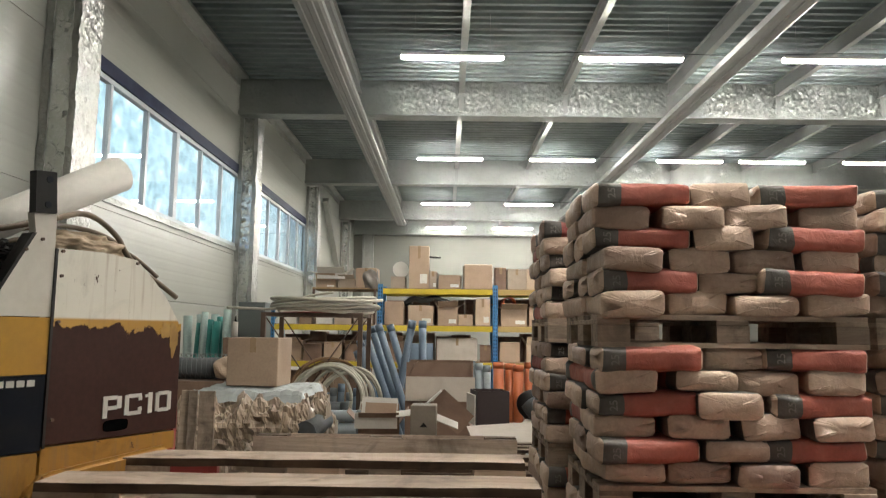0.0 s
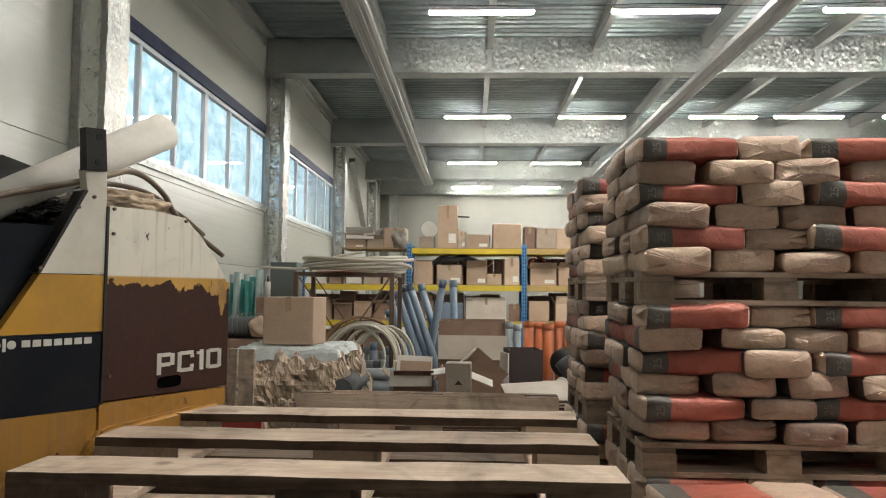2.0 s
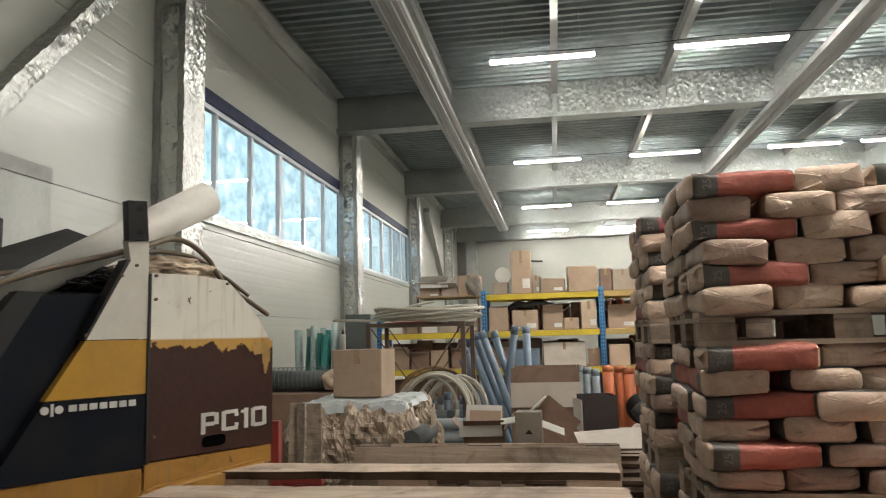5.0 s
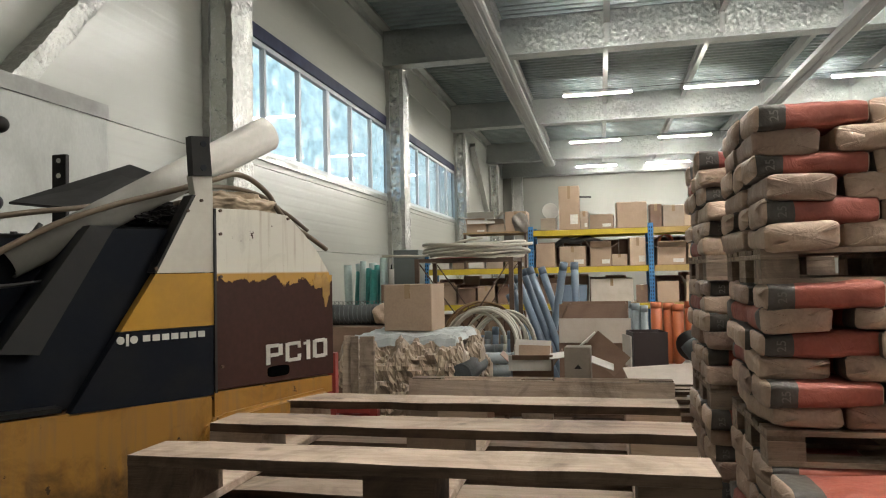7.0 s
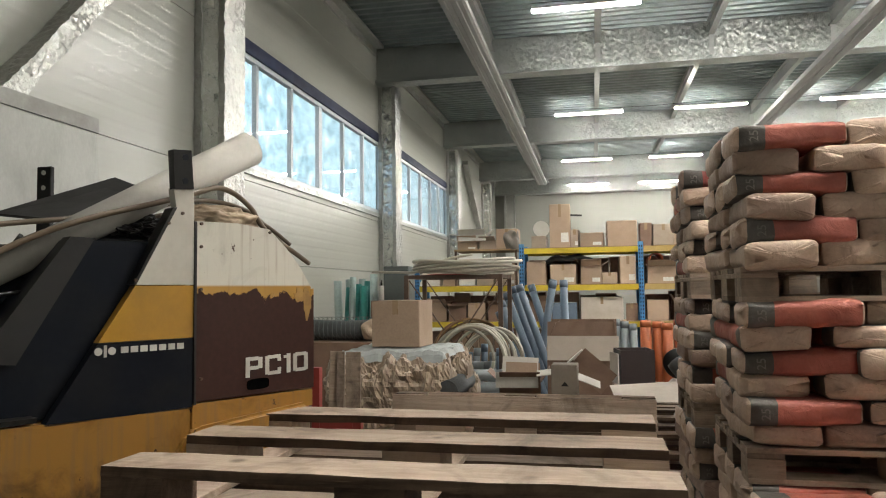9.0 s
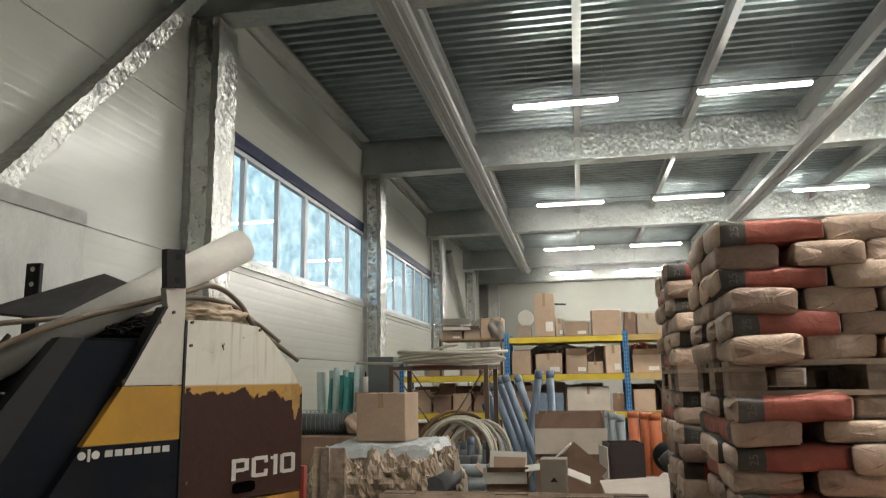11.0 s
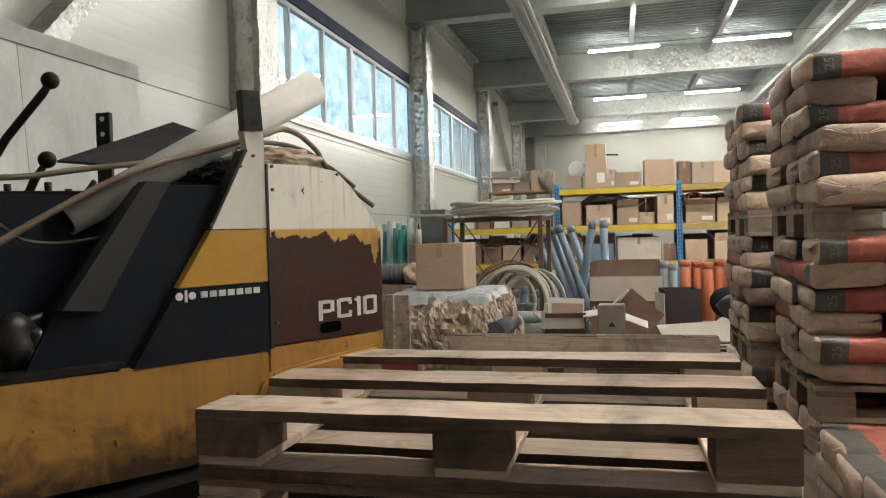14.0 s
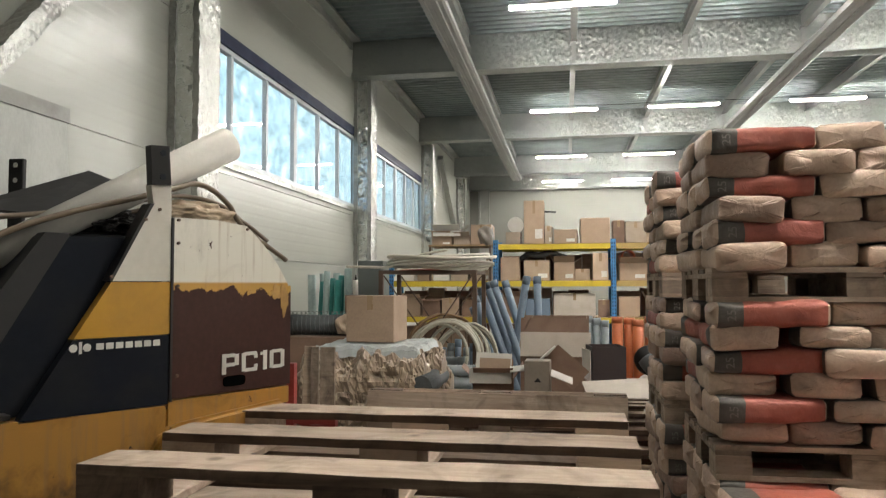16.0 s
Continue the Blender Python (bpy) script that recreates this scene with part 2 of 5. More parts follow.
TAN = paper_material("tan_bag_paper", (0.61, 0.45, 0.332), (0.27, 0.175, 0.135))
RED = paper_material("red_printed_paper", (0.48, 0.142, 0.093), (0.22, 0.045, 0.04))
DARK = paper_material("dark_grey_printed_paper", (0.115, 0.105, 0.09), (0.07, 0.062, 0.055))
PRINT = plain("pale_print", (0.19, 0.175, 0.155), 0.6, 0, (0.2, 0.18, 0.16), 0.4, 20)
CARD = plain("cardboard", (0.46, 0.325, 0.225), 0.75, 0, (0.32, 0.22, 0.15), 0.4, 4, 70, 0.1, 0.25)
CARD_DARK = plain("brown_cardboard", (0.25, 0.155, 0.105), 0.75, 0, (0.12, 0.07, 0.05), 0.4, 4, 70, 0.1, 0.2)
CARD_WHITE = plain("white_cardboard", (0.66, 0.63, 0.57), 0.7, 0, (0.45, 0.4, 0.33), 0.35, 4, 70, 0.08, 0.12)
CARD_GREY = plain("greyish_cardboard", (0.40, 0.315, 0.24), 0.75, 0, (0.24, 0.18, 0.13), 0.4, 4, 70, 0.1, 0.2)
CARD_TAN = plain("light_cardboard", (0.53, 0.395, 0.28), 0.75, 0, (0.3, 0.21, 0.14), 0.4, 4, 70, 0.1, 0.2)
CARD_PALE = plain("pale_cardboard", (0.57, 0.50, 0.42), 0.75, 0, (0.36, 0.29, 0.22), 0.35, 4, 70, 0.08, 0.12)
LABEL = plain("label_paper", (0.7, 0.68, 0.62), 0.6, 0, (0.4, 0.38, 0.34), 0.4, 30)
YELLOW = plain("rack_yellow", (0.62, 0.45, 0.03), 0.45, 0, (0.35, 0.25, 0.05), 0.35, 4, 40, 0.05)
BLUE = plain("rack_blue", (0.05, 0.20, 0.42), 0.45, 0, (0.05, 0.08, 0.14), 0.35, 4, 40, 0.05)
CHIPBOARD = plain("rack_chipboard", (0.32, 0.21, 0.10), 0.8, 0, (0.2, 0.13, 0.07), 0.4, 6)
PIPE_BLUE = plain("blue_grey_plastic", (0.155, 0.205, 0.27), 0.4, 0, (0.1, 0.14, 0.18), 0.3, 4, 40, 0.03, 0.2)
PIPE_GREY = plain("grey_plastic", (0.24, 0.27, 0.28), 0.45, 0, (0.13, 0.14, 0.15), 0.3, 4, 40, 0.03, 0.2)
PIPE_ORANGE = plain("orange_plastic", (0.40, 0.10, 0.03), 0.45, 0, (0.3, 0.08, 0.03), 0.3, 4, 40, 0.03, 0.15)
GREEN = plain("green_wrap", (0.045, 0.29, 0.25), 0.45, 0, (0.04, 0.12, 0.11), 0.4, 5, 40, 0.1, 0.3)
PALE_GREEN = plain("pale_green_film", (0.46, 0.57, 0.53), 0.4, 0, (0.2, 0.3, 0.28), 0.4, 5, 40, 0.1, 0.3)
HOSE_WHITE = plain("cream_hose", (0.52, 0.49, 0.40), 0.5, 0, (0.3, 0.27, 0.2), 0.4, 6, 40, 0.04, 0.2)
HOSE_TAN = plain("tan_hydraulic_hose", (0.14, 0.10, 0.062), 0.55, 0, (0.12, 0.09, 0.06), 0.5, 8, 40, 0.06)
BRONZE = plain("brown_steel", (0.13, 0.085, 0.06), 0.6, 0.3, (0.06, 0.045, 0.04), 0.4, 6)
WRAP = plain("crumpled_kraft_paper", (0.44, 0.34, 0.245), 0.45, 0, (0.13, 0.09, 0.065), 0.8, 5, 18, 0.9, 0.25)
FILM = plain("dusty_plastic_film", (0.42, 0.455, 0.45), 0.55, 0, (0.3, 0.29, 0.26), 0.5, 7, 30, 0.3, 0.15)
MESH_DARK = plain("dark_felt", (0.10, 0.112, 0.115), 0.85, 0, (0.12, 0.1, 0.08), 0.5, 30, 90, 0.5, 0.4)
EX_WHITE = plain("old_white_paint", (0.60, 0.57, 0.50), 0.45, 0, (0.36, 0.27, 0.17), 0.3, 6, 50, 0.05, 0.1)
EX_YELLOW = plain("old_yellow_paint", (0.50, 0.265, 0.03), 0.45, 0, (0.25, 0.14, 0.05), 0.45, 6, 50, 0.06, 0.12)
EX_SKIRT = rusty_paint("chipped_grimy_yellow", (0.33, 0.162, 0.03), (0.33, 0.162, 0.03), (0.055, 0.028, 0.014), 1.05, 0.34, 0.4, 0.655, 0.85)
EX_OLD_YELLOW = plain("flaking_old_yellow", (0.42, 0.25, 0.07), 0.5, 0, (0.2, 0.1, 0.04), 0.6, 25, 60, 0.1)
EX_NAVY = plain("navy_paint", (0.008, 0.0105, 0.017), 0.5, 0, (0.022, 0.021, 0.02), 0.5, 7, 60, 0.08, 0.2, shine=0.14)
EX_REAR = rusty_paint("flaking_white_over_rust", (0.62, 0.59, 0.51), (0.44, 0.25, 0.06), (0.048, 0.0165, 0.0115), 1.56, 0.12)
BLACK = plain("black_steel", (0.009, 0.0085, 0.008), 0.5, 0.2, (0.03, 0.023, 0.018), 0.4, 8, 60, 0.1, shine=0.3)
GREASE = plain("oily_rubber", (0.012, 0.011, 0.010), 0.45, 0, (0.035, 0.03, 0.024), 0.5, 9, 40, 0.3)
DUSTY_STEEL = plain("dusty_grey_steel", (0.13, 0.12, 0.105), 0.8, 0, (0.05, 0.045, 0.04), 0.5, 6)
HOLE_DARK = plain("painted_hole_dark", (0.003, 0.003, 0.003), 1.0, 0, (0.004, 0.004, 0.004), 0.2, 5, shine=0.0)
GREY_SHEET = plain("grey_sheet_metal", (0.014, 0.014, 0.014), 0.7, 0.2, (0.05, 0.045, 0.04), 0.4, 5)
CARD_TUBE = plain("white_cardboard_tube", (0.48, 0.46, 0.41), 0.65, 0, (0.42, 0.36, 0.28), 0.4, 4, 50, 0.05)
LETTER = plain("white_lettering", (0.66, 0.64, 0.58), 0.5, 0, (0.4, 0.37, 0.32), 0.35, 12)
SLAB = plain("grey_plaster_board", (0.52, 0.53, 0.50), 0.75, 0, (0.27, 0.265, 0.235), 0.5, 2.6, 40, 0.1, stretch=(1, 1.3, 0.7))
SAGE = plain("grey_green_steel", (0.16, 0.18, 0.17), 0.5, 0.2, (0.1, 0.1, 0.1), 0.3)
RED_STEEL = plain("red_painted_steel", (0.33, 0.04, 0.03), 0.5, 0, (0.15, 0.04, 0.03), 0.4, 6)


def backdrop_material():
    m, nt, bsdf = shader("trees_in_haze")
    tc = nt.nodes.new("ShaderNodeTexCoord")
    mp = node(nt, "ShaderNodeMapping")
    mp.inputs["Scale"].default_value = (1, 1, 0.85)
    nt.links.new(tc.outputs["Object"], mp.inputs["Vector"])
    big = noise_of(nt, mp.outputs[0], 0.7, 8, 0.72, 0.6)
    col = ramp(nt, big, [(0.36, (0.20, 0.36, 0.42)), (0.49, (0.46, 0.69, 0.79)), (0.58, (0.72, 0.92, 0.98)), (0.64, (1.1, 1.12, 1.1))])
    nt.links.new(col, bsdf.inputs["Emission Color"])
    bsdf.inputs["Emission Strength"].default_value = BACKDROP
    bsdf.inputs["Base Color"].default_value = (0.1, 0.15, 0.15, 1)
    return m


# ---- mesh helpers ----
def box(bm, lo, hi, m=None, bevel=0.0):
    got = bmesh.ops.create_cube(bm, size=1)
    vs = got["verts"]
    lo, hi = Vector(lo), Vector(hi)
    for v in vs:
        v.co = Vector(((v.co.x + 0.5) * (hi.x - lo.x) + lo.x, (v.co.y + 0.5) * (hi.y - lo.y) + lo.y, (v.co.z + 0.5) * (hi.z - lo.z) + lo.z))
        if m is not None:
            v.co = m @ v.co
    if bevel:
        es = list({e for v in vs for e in v.link_edges})
        bmesh.ops.bevel(bm, geom=es, offset=bevel, segments=1, affect="EDGES")
    return bm


def sweep(bm, pts, r, n=8, cap=True):
    """A round bar of radius r (a number, or one for each point) along the points."""
    pts = [Vector(p) for p in pts]
    rings, up = [], None
    for i, p in enumerate(pts):
        d = (pts[min(i + 1, len(pts) - 1)] - pts[max(i - 1, 0)]).normalized()
        if up is None:
            up = d.orthogonal().normalized()
        up = (up - d * up.dot(d)).normalized()
        side = d.cross(up)
        rad = r[i] if isinstance(r, (list, tuple)) else r
        rings.append([bm.verts.new(p + (up * math.cos(a) + side * math.sin(a)) * rad) for a in [2 * math.pi * k / n for k in range(n)]])
    for a, b in zip(rings, rings[1:]):
        for k in range(n):
            f = bm.faces.new((a[k], a[(k + 1) % n], b[(k + 1) % n], b[k]))
            f.smooth = True
    if cap:
        bm.faces.new(rings[0][::-1])
        bm.faces.new(rings[-1])
    return bm


def hollow(bm, p0, p1, r, wall, n=16, r1=None):
    """An open pipe with a wall."""
    p0, p1 = Vector(p0), Vector(p1)
    d = (p1 - p0).normalized()
    up = d.orthogonal().normalized()
    side = d.cross(up)
    ring = lambda p, q: [bm.verts.new(p + (up * math.cos(2 * math.pi * k / n) + side * math.sin(2 * math.pi * k / n)) * q) for k in range(n)]
    r1 = r if r1 is None else r1
    loops = [ring(p0, r), ring(p1, r1), ring(p1, r1 - wall), ring(p0, r - wall)]
    for a, b in zip(loops, loops[1:] + loops[:1]):
        for k in range(n):
            f = bm.faces.new((a[k], a[(k + 1) % n], b[(k + 1) % n], b[k]))
            f.smooth = True
    bmesh.ops.recalc_face_normals(bm, faces=bm.faces[:])
    return bm


def prism(bm, poly, off):
    """A flat polygon in space, given thickness by the vector off."""
    off = Vector(off)
    a = [bm.verts.new(Vector(p)) for p in poly]
    b = [bm.verts.new(Vector(p) + off) for p in poly]
    bm.faces.new(a)
    bm.faces.new(b[::-1])
    n = len(a)
    for k in range(n):
        bm.faces.new((a[(k + 1) % n], a[k], b[k], b[(k + 1) % n]))
    bmesh.ops.recalc_face_normals(bm, faces=bm.faces[:])
    return bm


def link(name, bm, material):
    me = bpy.data.meshes.new(name)
    bm.to_mesh(me)
    bm.free()
    for m in material if isinstance(material, (list, tuple)) else [material]:
        me.materials.append(m)
    return new(name, me)


def part(name, bm, material, parent, label=""):
    ob = link(name, bm, material)
    ob.parent = parent
    if label:
        tagged(ob, label)
    return ob


def share(name, me, parent, m=None):
    """One more object on a mesh that exists already."""
    ob = new(name, me)
    ob.parent = parent
    if m is not None:
        ob.matrix_basis = m
    return ob


def thing(name, label, category, m=None, group="", kind=""):
    ob = new(name)
    ob.empty_display_size = 0.1
    if m is not None:
        ob.matrix_basis = m
    return tagged(ob, label, category, group, kind)


def solid(name, bm, material, label, category, m=None, group="", kind=""):
    ob = link(name, bm, material)
    if m is not None:
        ob.matrix_basis = m
    return tagged(ob, label, category, group, kind)


def B():
    return bmesh.new()


def wobble(bm, amp, scale, seed=0):
    for v in bm.verts:
        v.co += noise.noise_vector(v.co * scale + Vector((seed, seed * 2, seed * 3))) * amp
    return bm


# ---- the hall ----
XL, XR, YB, YF, ROOF = -3.85, 15.0, -9.0, 29.6, 6.12
BAYS = [6.72 + 6.2 * k for k in range(-2, 4)] + [29.35]
SILL, HEAD = 3.0, 4.36

solid("floor", box(B(), (XL - 0.3, YB - 0.3, -0.2), (XR + 0.3, YF + 0.3, 0)), FLOOR, "grey dusty concrete warehouse floor", "floor", kind="structure")

wall = thing("wall_west", "off-white ribbed steel sandwich panel wall", "wall", kind="structure")


def crumpled(lo, hi, cell, amp, seed=0.0):
    """A box of foil, creased into small uneven facets."""
    bm = box(B(), lo, hi)
    for ax in range(3):
        n = min(420, int((hi[ax] - lo[ax]) / cell))
        if n > 0:
            bmesh.ops.subdivide_edges(bm, edges=[e for e in bm.edges if abs(e.verts[0].co[ax] - e.verts[1].co[ax]) > cell], cuts=n, use_grid_fill=True)
    for v in bm.verts:
        q = v.co + Vector((seed, seed * 1.7, seed * 0.3))
        v.co += noise.noise_vector(q * 6.0) * amp + noise.noise_vector(q * 17.0) * amp * 0.8 + noise.noise_vector(q * 37.0) * amp * 0.4
    bmesh.ops.triangulate(bm, faces=bm.faces[:], quad_method="SHORT_EDGE")
    return bm


def ribbed_panel(bm, y0, y1, z0, z1):
    """A long wall panel with shallow ribs along it."""
    n = max(1, round((z1 - z0) / 0.135))
    zs = [z0 + (z1 - z0) * k / n for k in range(n + 1)]
    prof = [(XL, z0 + 0.004)]
    for a, b in zip(zs, zs[1:]):
        prof += [(XL, a + 0.01), (XL + 0.0008, a + 0.03), (XL + 0.0008, b - 0.03), (XL, b - 0.004)]
    prof = [(XL - 0.12, z0 + 0.004)] + prof + [(XL - 0.12, z1 - 0.004)]
    a = [bm.verts.new((x, y0, z)) for x, z in prof]
    b = [bm.verts.new((x, y1, z)) for x, z in prof]
    for k in range(len(prof)):
        j = (k + 1) % len(prof)
        bm.faces.new((a[k], a[j], b[j], b[k]))
    bm.faces.new(a[::-1])
    bm.faces.new(b)
    bmesh.ops.recalc_face_normals(bm, faces=bm.faces[:])
    return bm


WINDOWS = [(6.98, 13.15), (13.4, 19.5)]
for k, (z0, z1) in enumerate([(0, 0.95), (0.95, 1.9), (1.9, 2.85), (2.85, SILL), (SILL, HEAD), (HEAD, 5.4), (5.4, 6.4)]):
    if SILL <= z0 < HEAD:
        spans = [(YB, WINDOWS[0][0]), (WINDOWS[0][1], WINDOWS[1][0]), (WINDOWS[1][1], YF)]
    else:
        spans = [(YB, 6.72), (6.72, 19.12), (19.12, YF)]
    if z0 in (2.85, SILL):
        spans[0] = (WINDOWS[0][0] - 0.01, WINDOWS[0][0]) if z0 == SILL else (WINDOWS[0][0] - 0.01, 19.12)
        spans = [spans[0]] + spans[1:] if z0 == SILL else [spans[0], (19.12, YF)]
        if z0 == 2.85:
            part("panel", ribbed_panel(B(), YB, WINDOWS[0][0] - 0.012, 2.85, HEAD), WALL, wall)
    for y0, y1 in spans:
        part("panel", ribbed_panel(B(), y0 + 0.002, y1 - 0.002, z0, z1), WALL, wall)
part("backing", box(B(), (XL - 0.2, YB, 0), (XL - 0.13, 6.75, 6.4)), WALL, wall)

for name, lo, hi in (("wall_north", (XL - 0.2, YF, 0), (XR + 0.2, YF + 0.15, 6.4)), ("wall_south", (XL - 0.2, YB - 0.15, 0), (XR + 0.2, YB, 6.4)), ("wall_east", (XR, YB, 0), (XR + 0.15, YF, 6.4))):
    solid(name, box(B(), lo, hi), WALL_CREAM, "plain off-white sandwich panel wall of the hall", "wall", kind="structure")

# corrugated roof deck, ribs across the hall
bm = B()
y, prof, P = YB, [], 0.21
while y < YF:
    prof += [(y, ROOF), (y + 0.07, ROOF), (y + 0.095, ROOF + 0.075), (y + 0.185, ROOF + 0.075)]
    y += P
lo_v = [bm.verts.new((XL, yy, zz)) for yy, zz in prof]
hi_v = [bm.verts.new((XR, yy, zz)) for yy, zz in prof]
for k in range(len(prof) - 1):
    bm.faces.new((lo_v[k], lo_v[k + 1], hi_v[k + 1], hi_v[k]))
got = bmesh.ops.extrude_face_region(bm, geom=bm.faces[:])
for v in got["geom"]:
    if isinstance(v, bmesh.types.BMVert):
        v.co.z += 0.14
solid("ceiling", bm, DECK, "galvanised corrugated steel roof deck", "ceiling", kind="structure")

# columns and cross beams wrapped in foil, joists between
for y in BAYS:
    yc = y + (y - 6.72) * 0.03 + 0.05
    col = thing("column", "steel column wrapped in silver foil insulation", "column", group="foil-wrapped columns", kind="structure")
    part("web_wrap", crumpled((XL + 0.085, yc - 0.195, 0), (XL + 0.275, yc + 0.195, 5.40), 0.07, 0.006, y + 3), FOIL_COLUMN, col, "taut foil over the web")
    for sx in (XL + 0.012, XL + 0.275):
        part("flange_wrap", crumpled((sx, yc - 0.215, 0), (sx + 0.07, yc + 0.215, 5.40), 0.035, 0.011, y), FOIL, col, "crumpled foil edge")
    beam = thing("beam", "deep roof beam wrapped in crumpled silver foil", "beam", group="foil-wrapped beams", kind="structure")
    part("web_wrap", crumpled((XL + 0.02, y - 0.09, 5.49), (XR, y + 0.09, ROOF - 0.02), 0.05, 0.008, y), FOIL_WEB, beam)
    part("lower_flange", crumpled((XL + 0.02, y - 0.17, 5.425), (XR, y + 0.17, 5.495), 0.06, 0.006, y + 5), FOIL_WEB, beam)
corner = thing("column", "corner steel column wrapped in silver foil insulation", "column", group="foil-wrapped columns", kind="structure")
part("web_wrap", box(B(), (-3.40, 29.2, 0), (-3.02, 29.5, 5.41)), FOIL_FLAT, corner)
for sx in (-3.44, -3.05):
    bm = box(B(), (sx, 29.15, 0), (sx + 0.07, 29.195, 5.41))
    bmesh.ops.subdivide_edges(bm, edges=[e for e in bm.edges if abs(e.verts[0].co.z - e.verts[1].co.z) > 1], cuts=40)
    part("flange_wrap", wobble(bm, 0.012, 9, sx), FOIL, corner, "crumpled foil edge")
JX = [-1.64, 0.24, 2.13, 4.03, 6.0, 7.9, 9.8, 11.7, 13.6]
for x in JX:
    joist = thing("joist", "light grey steel roof joist", "joist", group="roof joists", kind="structure")
    for y0, y1 in zip(BAYS, BAYS[1:]):
        bm = B()
        box(bm, (x - 0.05, y0 + 0.1, 5.85), (x + 0.05, y1 - 0.1, 5.865))
        box(bm, (x - 0.006, y0 + 0.1, 5.865), (x + 0.006, y1 - 0.1, 6.10))
        box(bm, (x - 0.05, y0 + 0.1, 6.10), (x + 0.05, y1 - 0.1, 6.115))
        part("joist_length", bm, JOIST, joist)
        part("hanger", box(B(), (x - 0.04, y1 - 0.185, 5.50), (x + 0.04, y1 - 0.175, 5.86)), JOIST, joist)
eave = thing("eave_trim", "grey angle trim where wall meets roof", "trim", kind="structure")
for y0, y1 in zip(BAYS, BAYS[1:]):
    part("angle", box(box(B(), (XL + 0.003, y0 + 0.2, 5.93), (XL + 0.05, y1 - 0.2, 6.11)), (XL + 0.051, y0 + 0.2, 6.06), (XL + 0.20, y1 - 0.2, 6.11)), FOIL_FLAT, eave)
# cable trays under the beams
for x, y1 in ((-1.66, 26.0), (4.05, 26.0)):
    tray = thing("cable_tray", "galvanised closed cable trunking under the beams", "cable tray", kind="structure")
    bm = B()
    prof = [(px, pz + 0.08) for px, pz in ((-0.17, 5.33), (-0.17, 5.24), (-0.1, 5.22), (-0.085, 5.235), (-0.02, 5.235), (-0.005, 5.22), (0.06, 5.22), (0.075, 5.235), (0.13, 5.235), (0.17, 5.25), (0.17, 5.33))]
    prism(bm, [(x + px, YB, pz) for px, pz in prof], (0, y1 - YB, 0))
    part("trunking", bm, TRAY, tray)

# diagonal bracing on the wall
brace = thing("wall_brace", "diagonal wall brace wrapped in crumpled foil", "brace", kind="structure")
for p0, p1 in (((-3.71, 6.42, 5.60), (-3.71, 3.0, 1.72)), ((-3.71, 21.6, 5.45), (-3.71, 25.1, 3.1)), ((-3.71, 28.0, 5.9), (-3.71, 25.5, 3.2))):
    a, b = Vector(p0), Vector(p1)
    bm = crumpled((-0.075, -0.085, 0), (0.075, 0.085, (b - a).length), 0.035, 0.012, a.y)
    part("foil_wrap", bm, FOIL, brace).matrix_basis = Matrix.Translation(a) @ (b - a).to_track_quat("Z", "X").to_matrix().to_4x4()

# windows
for w, (y0, y1) in enumerate(WINDOWS):
    win = thing("window_%d" % (w + 1), "long white-framed strip window with sliding panes", "window", kind="structure")
    X = XL - 0.05
    part("window_frame", box(box(B(), (X - 0.04, y0, SILL), (X + 0.04, y1, SILL + 0.07)), (X - 0.04, y0, HEAD - 0.06), (X + 0.04, y1, HEAD)), FRAME, win)
    n = 6
    for k in range(n + 1):
        yy = y0 + (y1 - y0) * k / n
        wd = 0.06 if k % 3 == 0 else 0.03
        part("mullion", box(B(), (X - 0.035, max(y0, yy - wd), SILL + 0.07), (X + 0.035, min(y1, yy + wd), HEAD - 0.06)), FRAME, win)
        if k < n:
            g = part("pane", box(B(), (X - 0.006, yy + wd, SILL + 0.07), (X + 0.006, y0 + (y1 - y0) * (k + 1) / n - 0.03, HEAD - 0.06)), GLASS, win)
            g.visible_shadow = False
    part("head_trim", box(B(), (XL - 0.02, y0, HEAD), (XL + 0.02, y1, HEAD + 0.16)), NAVY_TRIM, win, "navy head flashing")
    part("window_sill", crumpled((XL - 0.02, y0 + 0.01, SILL - 0.075), (XL + 0.035, y1 - 0.01, SILL - 0.004), 0.05, 0.007, y0), FOIL_WEB, win, "foil-covered sill")
    part("side_trim", box(B(), (XL - 0.02, y1, SILL - 0.07), (XL + 0.02, y1 + 0.05, HEAD + 0.16)), NAVY_TRIM, win)
solid("backdrop", box(B(), (-30, -20, -2), (-29.9, 130, 30)), backdrop_material(), "pale blue haze with trees outside the windows", "backdrop", kind="structure")


# ---- ceiling lights ----
def ceiling_light(x, y):
    lamp = thing("ceiling_light", "white linear ceiling light, switched on", "ceiling light", pose(x, y, 5.5), "linear ceiling lights")
    # Side lips are added as a shield, keeping light off upper walls and deck.
    part("housing", box(box(box(B(), (-0.75, -0.058, 0.022), (0.75, 0.058, 0.04)), (-0.75, -0.058, -0.006), (0.75, -0.05, 0.022)), (-0.75, 0.05, -0.006), (0.75, 0.058, 0.022)), LAMP_BODY, lamp)
    part("diffuser", box(B(), (-0.745, -0.042, -0.035), (0.745, 0.042, 0.021), bevel=0.014), TUBE_LIGHT, lamp, "glowing diffuser")
    for s in (-0.55, 0.55):
        part("rod", sweep(B(), [(s, 0, 0.04), (s, 0, ROOF + 0.1 - 5.5)], 0.0025, 5), JOIST, lamp)


